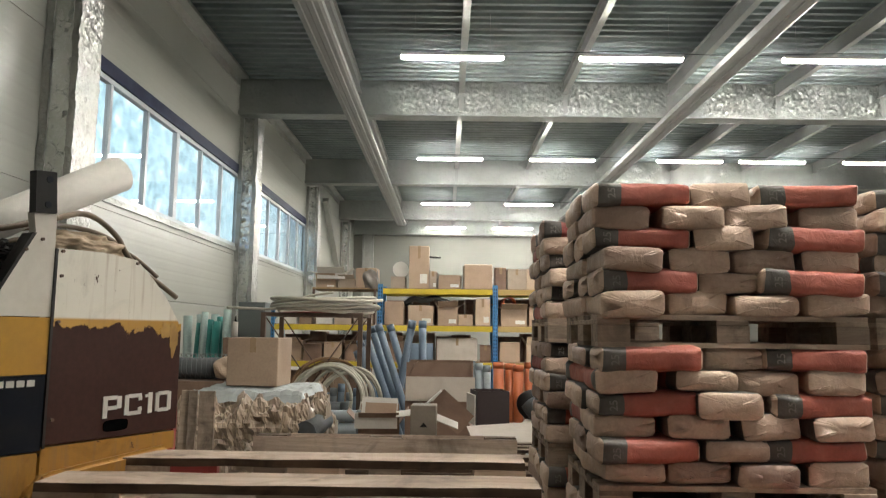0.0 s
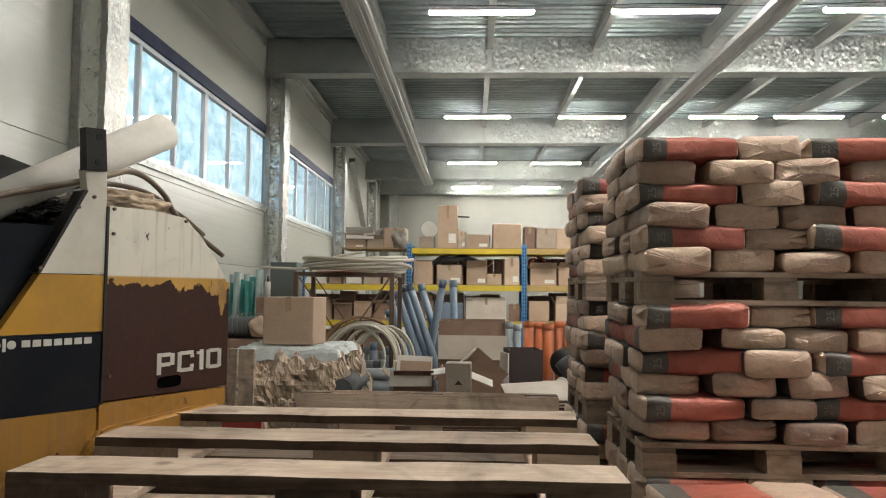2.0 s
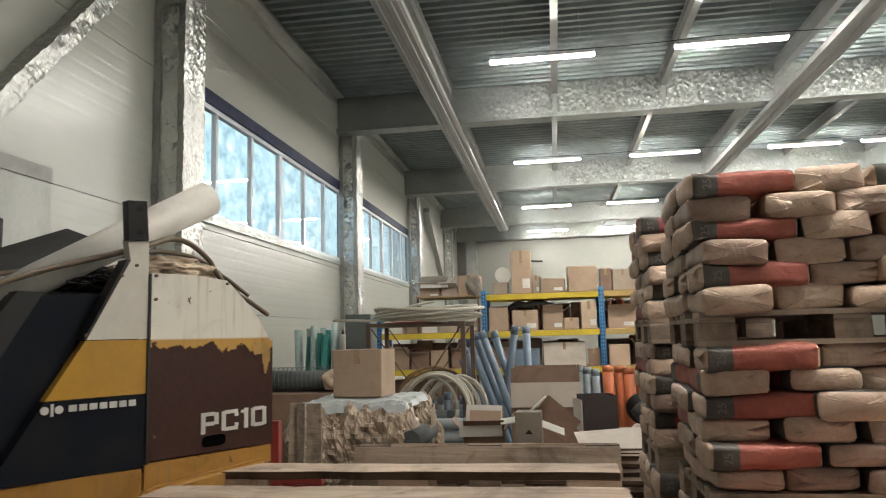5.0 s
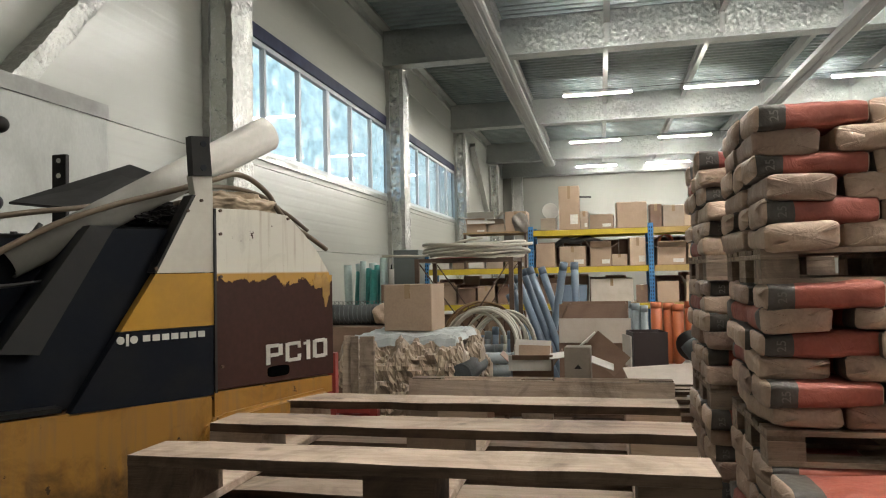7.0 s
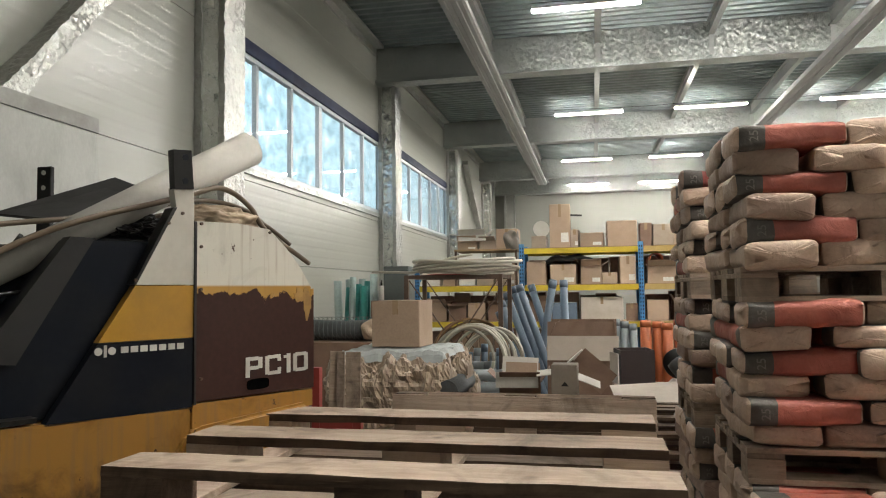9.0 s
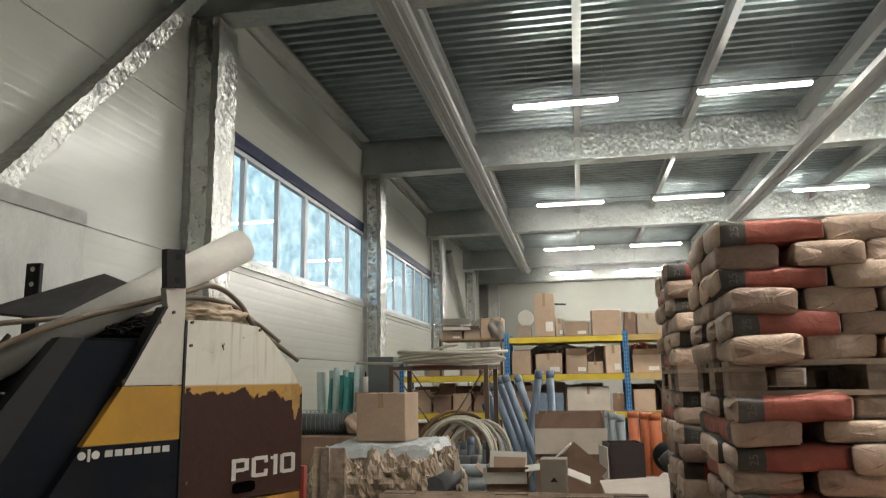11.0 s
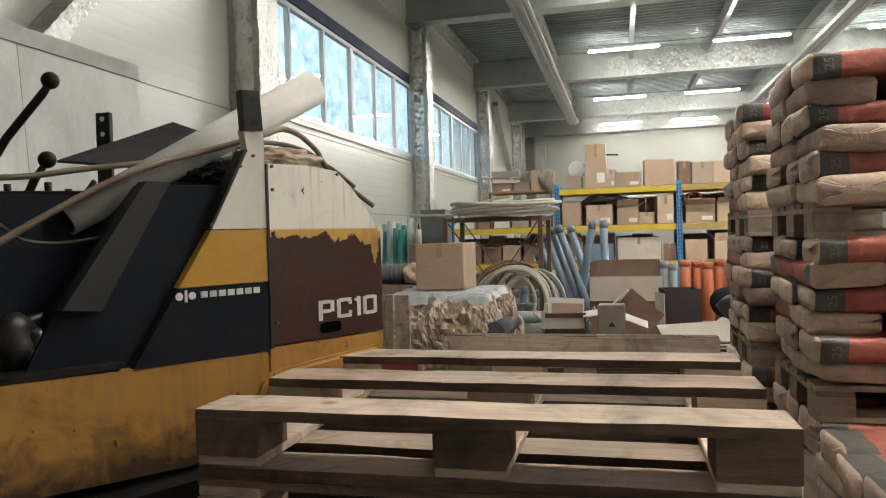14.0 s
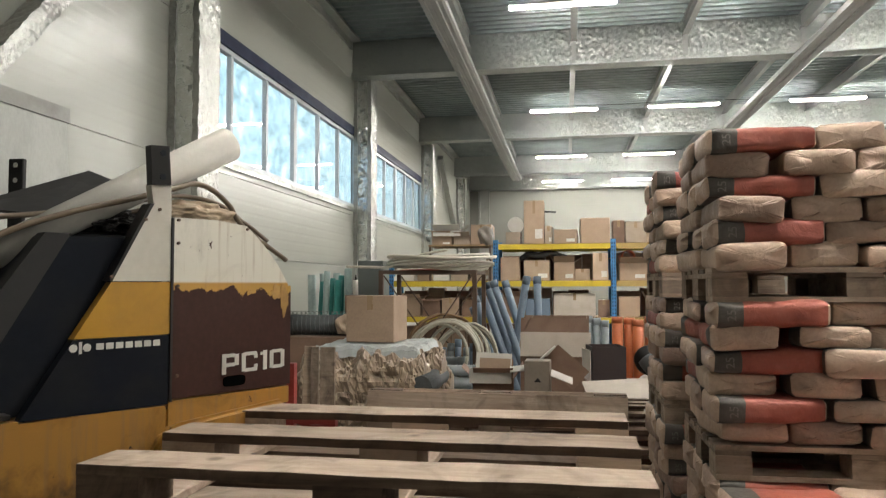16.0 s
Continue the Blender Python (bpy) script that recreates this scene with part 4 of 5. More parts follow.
# oily hose coupling on the deck and dark machinery in the well
for k in range(5):
    bm = B()
    bmesh.ops.create_icosphere(bm, subdivisions=3, radius=0.05 + 0.01 * (k % 2))
    wobble(bm, 0.02, 18, k)
    for f in bm.faces:
        f.smooth = True
    ob = part("oily_fitting", bm, GREASE, exc)
    ob.location = (-1.40 - 0.03 * k, 1.44 - 0.03 * (k % 3), 1.29 + 0.02 * (k % 2))
hose([(-1.36, 1.62, 1.30), (-1.40, 1.5, 1.36), (-1.45, 1.35, 1.33), (-1.5, 1.2, 1.30)], 0.016, GREASE, exc)
part("track_guard", prism(B(), [(-1.06, 1.78, 0.90), (-1.12, 1.68, 0.90), (-1.42, 1.15, 0.90), (-1.36, 1.10, 0.90)], (0, 0, 0.018)), DUSTY_STEEL, exc)
for k in range(7):
    part("track_shoe", box(B(), (-0.1, -0.045, 0), (0.1, 0.045, 0.03), pose(-1.20 - 0.055 * k, 1.60 - 0.095 * k, 0.79, 0, 0, 30), 0.006), GREASE, exc)

# things lying on the machine
tube = thing("paper_roll", "long rolled white paper sheet lying across the excavator", "roll")
part("outer_turn", hollow(B(), (-1.022, 2.198, 2.012), (-1.378, 1.525, 1.590), 0.056, 0.002, 28, 0.038), CARD_TUBE, tube)
part("inner_turn", hollow(B(), (-1.028, 2.187, 2.005), (-1.374, 1.533, 1.595), 0.050, 0.002, 28, 0.033), CARD_TUBE, tube)
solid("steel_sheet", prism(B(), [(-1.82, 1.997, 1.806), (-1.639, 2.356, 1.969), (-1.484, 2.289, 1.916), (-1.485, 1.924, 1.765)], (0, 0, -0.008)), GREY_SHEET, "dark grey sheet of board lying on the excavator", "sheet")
bm = B()
bmesh.ops.create_icosphere(bm, subdivisions=5, radius=1)
for v in bm.verts:
    d = v.co.copy()
    r = 1 + 0.25 * noise.noise(d * 2.5) + 0.12 * noise.noise(d * 7)
    v.co = Vector((d.x * 0.10, d.y * 0.15, d.z * 0.05)) * r
    v.co.z = max(v.co.z, -0.03)
for f in bm.faces:
    f.smooth = True
solid("canvas_sack", bm, plain("dirty_canvas", (0.38, 0.29, 0.195), 0.7, 0, (0.16, 0.11, 0.07), 0.5, 5, 30, 0.5), "dirty tan canvas sack on the excavator hood", "sack", pose(-1.10, 2.11, 1.765, 0, 0, -23))
bm = B()
bmesh.ops.create_icosphere(bm, subdivisions=5, radius=1)
for v in bm.verts:
    d = v.co.copy()
    r = 1 + 0.5 * noise.noise(d * 3) + 0.3 * noise.noise(d * 9)
    v.co = Vector((d.x * 0.10, d.y * 0.07, d.z * 0.04)) * r
    v.co.z = max(v.co.z, -0.02)
solid("oily_rag", bm, GREASE, "crumpled black oily rag on the excavator", "rag", pose(-1.22, 1.88, 1.72, 0, 0, 60))

# leaning board by the wall
slab = thing("leaning_board", "tall grey plaster board leaning on the wall", "board")
for y0, y1 in ((0.8, 3.60), (3.604, 4.68)):
    bm = box(B(), (-0.025, y0, 0), (0.025, y1, 2.80))
    bmesh.ops.transform(bm, matrix=pose(XL + 0.50, 0, 0.002, 0, -4.0, 0), verts=bm.verts)
    part("sheet", bm, SLAB, slab)
bm = box(B(), (-0.035, 0.8, 2.74), (0.04, 4.70, 2.85))
bmesh.ops.transform(bm, matrix=pose(XL + 0.50, 0, 0.002, 0, -4.0, 0), verts=bm.verts)
part("edge_strip", bm, plain("grey_edge_strip", (0.36, 0.36, 0.34), 0.7), slab)


# ---- boxes ----
def carton(x, y, z, w, d, h, material=CARD, rz=0, label="closed brown cardboard box on the rack shelf", tape=True, mark=False, flaps=0, group="cardboard boxes", open_top=False):
    """A carton centred at x, y on z; flaps: the angle of its open flaps."""
    ob = thing("cardboard_box", label, "box", pose(x, y, z, 0, 0, rz), group)
    t = 0.006
    if open_top or flaps:
        bm = B()
        box(bm, (-w / 2, -d / 2, 0), (w / 2, -d / 2 + t, h))
        box(bm, (-w / 2, d / 2 - t, 0), (w / 2, d / 2, h))
        box(bm, (-w / 2, -d / 2 + t, 0), (-w / 2 + t, d / 2 - t, h))
        box(bm, (w / 2 - t, -d / 2 + t, 0), (w / 2, d / 2 - t, h))
        box(bm, (-w / 2 + t, -d / 2 + t, 0), (w / 2 - t, d / 2 - t, t))
        part("body", bm, material, ob)
    else:
        bm = box(B(), (-w / 2, -d / 2, 0), (w / 2, d / 2, h), bevel=0.006)
        part("body", bm, material, ob)
        if tape:
            part("tape", box(B(), (-0.025, -d / 2 - 0.0015, h * 0.7), (0.025, d / 2, h + 0.0015)), plain_tape, ob)
    if flaps:
        for k, (ln, px, py, rr) in enumerate(((w, 0, -d / 2, 0), (w, 0, d / 2, 180), (d, -w / 2, 0, -90), (d, w / 2, 0, 90))):
            f = part("flap", box(B(), (-ln / 2 + 0.004, -min(d, w) * 0.45, 0), (ln / 2 - 0.004, 0, 0.005)), material, ob)
            f.matrix_basis = pose(px, py, h, 0, 0, rr) @ pose(0, 0, 0, flaps + 14 * math.sin(k * 2.3 + x * 7), 0, 0)
    if mark:
        part("label", box(B(), (w * 0.05, -d / 2 - 0.002, h * 0.12), (w * 0.42, -d / 2, h * 0.34)), LABEL, ob, "white paper label")
    return ob


plain_tape = plain("packing_tape", (0.33, 0.22, 0.12), 0.3, 0, (0.28, 0.18, 0.1), 0.3, 10, 40, 0.02)

# ---- pallet rack ----
rack = thing("storage_rack", "blue and yellow storage rack full of boxes", "rack", pose(0, 13.0, 0))
UPR = [-3.13, -1.19, 0.885, 2.95]
for x in UPR:
    tall = 1.98 if x < -3 else 2.36
    up = part("upright", box(box(B(), (x - 0.045, 0, 0), (x + 0.045, 0.06, tall)), (x - 0.045, 0.80, 0), (x + 0.045, 0.86, tall)), BLUE, rack)
    for k in range(16 if x < -3 else 22):
        for s in (-0.02, 0.02):
            part("slot", box(B(), (x + s - 0.008, -0.002, 0.9 + 0.065 * k), (x + s + 0.008, 0.001, 0.935 + 0.065 * k)), BLACK, up)
    for z in (0.4, 1.2, 1.95):
        part("strut", sweep(B(), [(x, 0.06, z - 0.3), (x, 0.80, z)], 0.015, 6), BLUE, rack)
OCHRE = plain("dusty_ochre", (0.40, 0.27, 0.08), 0.6, 0, (0.25, 0.17, 0.07), 0.4, 4)
for b, (x0, x1) in enumerate(zip(UPR, UPR[1:])):
    for z in (0.98, 1.63, 2.29):
        if b == 0 and z > 2:
            part("shelf", box(B(), (-2.42, 0.0, z - 0.03), (x1 - 0.046, 0.86, z)), CHIPBOARD, rack)
            for px in (-2.40, -1.29):
                part("shelf_post", box(B(), (px - 0.02, 0.02, 1.63), (px + 0.02, 0.06, z - 0.03)), BRONZE, rack)
            continue
        part("beam", box(B(), (x0 + 0.046, -0.005, z - 0.11), (x1 - 0.046, 0.045, z - 0.012), bevel=0.004), YELLOW if b < 2 else OCHRE, rack)
        part("beam", box(B(), (x0 + 0.046, 0.81, z - 0.11), (x1 - 0.046, 0.86, z - 0.012)), YELLOW, rack)
        part("shelf", box(B(), (x0 + 0.046, 0.0, z - 0.012), (x1 - 0.046, 0.86, z)), CHIPBOARD, rack)

R = random.Random(4)
TOP = [(-0.50, 0.36, 0.78, CARD), (-0.235, 0.13, 0.32, CARD), (0.07, 0.40, 0.25, CARD), (0.575, 0.51, 0.45, CARD), (0.99, 0.2, 0.40, CARD_DARK), (1.275, 0.35, 0.37, CARD), (1.65, 0.36, 0.38, CARD), (2.1, 0.4, 0.3, CARD), (2.55, 0.35, 0.35, CARD), (-0.88, 0.26, 0.22, CARD), (-1.45, 0.38, 0.36, CARD), (-1.80, 0.30, 0.16, CARD), (-2.19, 0.36, 0.14, CARD)]
MID = [(-0.94, 0.34, 0.42, CARD), (-0.455, 0.46, 0.36, CARD), (0.03, 0.36, 0.33, CARD), (0.36, 0.26, 0.20, CARD), (0.655, 0.27, 0.48, CARD), (1.235, 0.47, 0.30, CARD), (1.66, 0.32, 0.33, CARD), (2.1, 0.4, 0.3, CARD), (2.55, 0.35, 0.35, CARD), (-2.86, 0.3, 0.24, CARD_WHITE), (-2.53, 0.28, 0.22, CARD), (-2.2, 0.3, 0.21, CARD_WHITE), (-1.87, 0.3, 0.2, CARD), (-1.5, 0.36, 0.26, CARD)]
LOW = [(0.205, 0.73, 0.42, CARD_PALE), (1.17, 0.36, 0.36, CARD), (1.62, 0.32, 0.32, CARD), (2.1, 0.4, 0.3, CARD), (-0.45, 0.44, 0.32, PIPE_BLUE), (-0.9, 0.3, 0.36, CARD_DARK), (-2.75, 0.3, 0.34, CARD), (-2.4, 0.32, 0.3, CARD_DARK), (-2.05, 0.32, 0.33, CARD), (-1.65, 0.34, 0.3, CARD_DARK), (0.73, 0.2, 0.3, CARD_DARK)]
for z, row in ((2.29, TOP), (1.63, MID), (0.98, LOW)):
    for x, w, h, mt in row:
        mt = R.choice((CARD, CARD, CARD_GREY, CARD_TAN)) if mt is CARD else mt
        lab = "closed brown cardboard box on the rack shelf"
        if h > 0.7:
            lab = "tall narrow brown cardboard box standing on the rack"
        elif mt is CARD_WHITE:
            lab = "pale carton with clear film on the rack"
        elif mt is CARD_DARK:
            lab = "dark brown cardboard box on the rack shelf"
        elif mt is PIPE_BLUE:
            lab = "blue-grey plastic crate on the rack shelf"
        carton(x, 13.28 + R.uniform(-0.03, 0.06), z, w, R.uniform(0.36, 0.46), h, mt, R.uniform(-4, 4), lab, R.random() < 0.6, R.random() < 0.45, 0 if R.random() < 0.65 or h > 0.7 else R.uniform(-70, 30))
for z, hi in ((1.63, 0.53), (0.98, 0.52), (0.0, 0.84)):
    x = -3.0
    while x < 2.8:
        w = R.uniform(0.26, 0.46)
        if not any(abs(x + w / 2 - u) < w / 2 + 0.06 for u in UPR):
            carton(x + w / 2, 13.70, z, w, 0.28, R.uniform(hi - 0.08, hi), R.choice((CARD, CARD_DARK, CARD_DARK)), R.uniform(-3, 3), "cardboard box at the back of the rack shelf", False)
            x += R.uniform(0.005, 0.02) + w
        else:
            x += 0.03
carton(-2.1, 13.2, 2.45, 0.5, 0.4, 0.10, CARD_WHITE, 3, "flat open white carton on top of a box", flaps=-20)
reel = thing("cable_reel", "white cable reel on top of the rack", "reel", pose(-0.85, 13.35, 2.655))
for yy in (-0.06, 0.06):
    part("flange", sweep(B(), [(0, yy - 0.006, 0), (0, yy + 0.006, 0)], 0.145, 24), CARD_WHITE, reel)
part("drum", sweep(B(), [(0, -0.05, 0), (0, 0.05, 0)], 0.08, 18), HOSE_WHITE, reel)
solid("orange_pipe_end", hollow(B(), (0, -0.2, 0), (0, 0.3, 0), 0.115, 0.012, 20), PIPE_ORANGE, "short orange plastic pipe lying on a box", "pipe", pose(1.14, 13.27, 2.046, 0, 0, 4))
bm = sweep(B(), smooth_path([(-0.75, 13.2, 2.02), (-0.6, 13.16, 2.10), (-0.4, 13.14, 2.08), (-0.2, 13.2, 2.12), (0.05, 13.25, 2.03)]), 0.055, 8)
solid("black_bundle", wobble(bm, 0.02, 9), GREASE, "bundle of black plastic fittings in an open box", "bundle")
solid("dark_rod", box(B(), (-0.16, -0.02, 0), (0.16, 0.02, 0.03)), BLACK, "dark metal bar on a tall box", "bar", pose(-0.27, 13.3, 2.87, 0, 3, 0))
bm = B()
bmesh.ops.create_icosphere(bm, subdivisions=4, radius=0.16)
for v in bm.verts:
    v.co *= 1 + 0.35 * noise.noise(v.co * 9)
    v.co.z *= 1.35
    v.co.z = max(v.co.z, -0.15)
solid("plastic_sack", bm, plain("dirty_sack", (0.20, 0.17, 0.14), 0.4, 0, (0.08, 0.07, 0.06), 0.6, 9), "knotted dirty plastic sack on the rack", "sack", pose(-1.36, 13.1, 2.42))


# ---- pipes and hoses in front of the rack ----
def pipe(p0, p1, r, material, label, group, wall=0.005, name="plastic_pipe"):
    p0, p1 = Vector(p0), Vector(p1)
    ob = thing(name, label, "pipe", Matrix.Translation(p0), group)
    part("barrel", hollow(B(), (0, 0, 0), p1 - p0, r, wall, 16), material, ob)
    d = (p1 - p0).normalized()
    part("socket", hollow(B(), p1 - p0 - d * 0.09, p1 - p0 + d * 0.002, r + 0.003, 0.004, 16), material, ob)
    return ob


for k, (xt, zt, xb, zb, yy) in enumerate(((-1.10, 1.40, -0.70, 0.0, 9.2), (-1.02, 1.50, -0.45, 0.0, 9.05), (-0.94, 1.58, -0.40, 0.0, 9.12), (-0.85, 1.60, -0.28, 0.0, 9.0), (-0.72, 1.60, -0.22, 0.0, 9.25), (-1.15, 1.26, -0.62, 0.0, 9.3))):
    pipe((xb, yy - 0.1, zb), (xt, yy + 0.1, zt), 0.047, PIPE_BLUE, "blue-grey plastic drain pipe leaning in a bundle", "leaning drain pipes")
pipe((-0.72, 9.3, 0.0), (-0.41, 8.9, 1.65), 0.047, PIPE_BLUE, "blue-grey plastic drain pipe leaning upright", "leaning drain pipes")
pipe((-0.26, 8.8, 0.0), (-0.29, 9.0, 1.65), 0.047, PIPE_BLUE, "blue-grey plastic drain pipe standing upright", "leaning drain pipes")
for k, x in enumerate((0.80, 0.98, 1.10, 1.28, 1.44)):
    pipe((x, 11.0 + 0.08 * (k % 2), 0.0), (x, 11.0 + 0.08 * (k % 2), 1.07 - 0.02 * (k % 3)), 0.08, PIPE_ORANGE, "orange plastic sewer pipe standing on end", "orange pipes")
for k, x in enumerate((0.36, 0.47, 0.58)):
    pipe((x, 10.2, 0.0), (x, 10.2, 1.12 - 0.03 * k), 0.055, PIPE_GREY, "grey plastic pipe standing on end", "grey upright pipes")
for k, (z) in enumerate((0.065, 0.19, 0.315, 0.44, 0.565, 0.69)):
    pipe((-1.55, 7.25, z), (-0.78, 7.25, z), 0.056, PIPE_GREY, "grey plastic pipe lying in a row on the pile", "lying pipes")
for k, (y, z) in enumerate(((7.95, 0.06), (8.07, 0.06), (8.01, 0.165), (8.1, 0.27), (7.97, 0.27), (8.03, 0.375), (8.0, 0.48), (8.0, 0.59), (8.02, 0.695))):
    pipe((-1.75, y, z), (-0.95 - 0.05 * (k % 3), y, z), 0.055, PIPE_GREY, "blue-grey plastic pipe lying in a pile", "lying pipes")
for k, x in enumerate((-1.42, -1.33, -1.24, -1.14, -1.06, -0.98)):
    pipe((x, 8.6, 0), (x + 0.02, 8.6, 0.80 + 0.05 * (k % 3)), 0.04, PIPE_GREY if k % 2 else PIPE_BLUE, "short grey pipe standing behind the coils", "short pipes")

# welded stand with a flat coil on top
stand = thing("coil_stand", "brown welded steel stand holding a hose coil", "stand", pose(-1.45, 8.5, 0))
for x, y in ((-0.58, -0.45), (0.50, -0.45), (-0.58, 0.45), (0.50, 0.45)):
    part("leg", box(B(), (x - 0.025, y - 0.025, 0), (x + 0.025, y + 0.025, 1.72)), BRONZE, stand)
for y in (-0.45, 0.45):
    part("rail", box(B(), (-0.555, y - 0.02, 1.68), (0.475, y + 0.02, 1.719)), BRONZE, stand)
    for a, b in (((-0.55, 1.66), (0.10, 0.75)), ((0.47, 1.66), (-0.15, 0.75))):
        part("brace_rod", sweep(B(), [(a[0], y, a[1]), (b[0], y, b[1])], 0.009, 6), BRONZE, stand)
for x in (-0.58, 0.50):
    part("rail", box(B(), (x - 0.02, -0.42, 1.68), (x + 0.02, 0.42, 1.719)), BRONZE, stand)
part("band", sweep(B(), smooth_path([(0.45 * math.cos(a), 0.45 * math.sin(a), 1.715) for a in [math.pi * 2 * k / 16 for k in range(17)]], 3), 0.018, 6), RED_STEEL, stand, "red painted hoop")


def coil(name, label, R0, r, turns, m, material, squash=1.0, seed=0):
    rr = random.Random(seed)
    ob = thing(name, label, "hose coil", m, "hose coils")
    for k in range(turns):
        q, dx, dz = R0 * rr.uniform(0.86, 1.04), rr.uniform(-0.05, 0.05), k * r * 1.25 * squash
        pts = [(dx + q * math.cos(a), q * math.sin(a) * rr.uniform(0.99, 1.01), dz + 0.02 * math.sin(a * 2 + k)) for a in [2 * math.pi * i / 36 for i in range(37)]]
        part("turn", sweep(B(), pts, r, 8), material, ob)
    return ob


coil("hose_coil", "flat coil of cream plastic hose on the stand", 0.62, 0.019, 9, pose(-1.44, 8.5, 1.745), HOSE_WHITE, 0.75, 1)
coil("hose_coil", "cream hose coil standing upright behind wrapped rolls", 0.37, 0.018, 5, pose(-1.22, 7.6, 0.80, 84, 0, -10), HOSE_WHITE, 1.2, 2)
coil("hose_coil", "brown hose coil standing behind a cream one", 0.42, 0.014, 4, pose(-1.30, 8.15, 0.80, 83, 0, 5), plain("brown_hose", (0.22, 0.12, 0.05), 0.5), 2.0, 3)
coil("hose_coil", "cream hose coil leaning on the stand", 0.40, 0.017, 4, pose(-1.05, 7.85, 0.72, 78, 0, -25), HOSE_WHITE, 1.5, 5)

hose_end = sweep(B(), smooth_path([(-2.46, 8.1, 1.768), (-2.2, 8.1, 1.762), (-1.9, 8.12, 1.765), (-1.6, 8.2, 1.90), (-1.3, 8.3, 1.96)]), 0.015, 8)
solid("hose_end", hose_end, HOSE_WHITE, "loose end of cream hose sticking out of a coil", "hose")

# rolls along the wall
rr = random.Random(9)
for k in range(11):
    x, h = -3.34 + 0.055 * k, rr.uniform(1.60, 1.80)
    bm = sweep(B(), [(0, 0, 0), (rr.uniform(-0.02, 0.02), 0.02, h * 0.5), (rr.uniform(-0.05, 0.05), 0.05, h)], rr.uniform(0.04, 0.06), 12)
    green = k % 3 == 1 or k == 6
    solid("wrapped_roll", wobble(bm, 0.006, 12, k), GREEN if green else PALE_GREEN, "teal film roll standing by the wall" if green else "pale green film roll standing by the wall", "roll", pose(x, 9.4 + 0.09 * (k % 3), 0), "standing rolls")
bm = sweep(B(), [(-2.72, 9.2, 0), (-2.88, 9.45, 1.68)], 0.03, 10)
solid("wrapped_roll", bm, PALE_GREEN, "thin pale roll leaning against the others", "roll", group="standing rolls")
cab = thing("steel_cabinet", "grey-green steel cabinet by the column", "cabinet", pose(-2.54, 9.6, 0))
part("body", box(B(), (-0.18, -0.15, 0), (0.17, 0.2, 1.88), bevel=0.006), SAGE, cab)
part("door", box(B(), (-0.165, -0.165, 0.05), (0.155, -0.152, 1.84), bevel=0.003), SAGE, cab)
can = thing("sealant_tube", "white sealant tube standing on a carton", "tube", pose(-2.70, 9.28, 1.42))
part("barrel", sweep(B(), [(0, 0, 0), (0, 0, 0.2)], 0.035, 14), CARD_WHITE, can)
part("nozzle", sweep(B(), [(0, 0, 0.2), (0, 0, 0.27)], [0.014, 0.006], 10), BLACK, can)
carton(-2.70, 9.28, 0, 0.24, 0.2, 1.42, CARD_DARK, 0, "tall dark carton beside a steel cabinet", tape=False)
bm = sweep(B(), [(0, 0, 0), (0.35, 0.02, 0), (0.75, 0, 0)], 0.105, 20)
solid("netting_roll", wobble(bm, 0.015, 14), MESH_DARK, "dark grey roll of netting on the pile", "roll", pose(-2.80, 7.0, 1.15))
netting = B()
for k in range(16):
    x0 = 0.02 + 0.047 * k
    for lean in (-0.05, 0.05):
        sweep(netting, [(x0 + lean * math.cos(a), 0.118 * math.cos(a), 0.118 * math.sin(a)) for a in [2 * math.pi * i / 18 for i in range(19)]], 0.002, 4)
solid("wire_netting", netting, SAGE, "thin grey wire netting wound round a roll", "netting", pose(-2.80, 7.0, 1.172))
bm = B()
bmesh.ops.create_icosphere(bm, subdivisions=4, radius=0.12)
for v in bm.verts:
    v.co *= 1 + 0.4 * noise.noise(v.co * 12)
    v.co.z = max(v.co.z, -0.07)
solid("crumpled_paper", bm, CARD_TAN, "ball of crumpled tan packing paper", "paper", pose(-2.06, 6.9, 1.14))
carton(-2.35, 7.05, 0, 1.2, 0.7, 1.05, CARD_DARK, 0, "large dark carton under a roll of netting", tape=False)


# ---- kraft wrapped rolls with a box on top ----
def kraft_roll(x, y, z, ln, r, seed, rz=0):
    n, m = 64, 44
    bm, rings = B(), []
    for i in range(n + 1):
        u = i / n
        rad = r * (1 - 0.35 * max(0, abs(u - 0.5) * 2 - 0.86) / 0.14)
        ring = []
        for k in range(m):
            a = 2 * math.pi * k / m
            p = Vector((ln * (u - 0.5), rad * math.cos(a), rad * math.sin(a)))
            q = p * 6 + Vector((seed * 5, seed, 0))
            ridge = abs(noise.noise(q * 0.7)) * 2.0 + abs(noise.noise(q * 1.7 + Vector((3, 1, seed)))) * 1.6 + 0.9 * abs(noise.noise(q * 4.1))
            ring.append(bm.verts.new(p * Vector((1, 1, 1)).length / math.sqrt(3) + Vector((0, math.cos(a), math.sin(a))) * (0.065 - 0.068 * ridge)))
        rings.append(ring)
    for a, b in zip(rings, rings[1:]):
        for k in range(m):
            bm.faces.new((a[k], b[k], b[(k + 1) % m], a[(k + 1) % m])).smooth = False
    bm.faces.new(rings[0])
    bm.faces.new(rings[-1][::-1])
    bmesh.ops.recalc_face_normals(bm, faces=bm.faces[:])
    lowest = min(v.co.z for v in bm.verts)
    for v in bm.verts:
        v.co.z -= lowest
    return solid("kraft_roll", bm, WRAP, "roll wrapped in crumpled brown kraft paper", "roll", pose(x, y, z, 0, 0, rz), "kraft paper rolls")


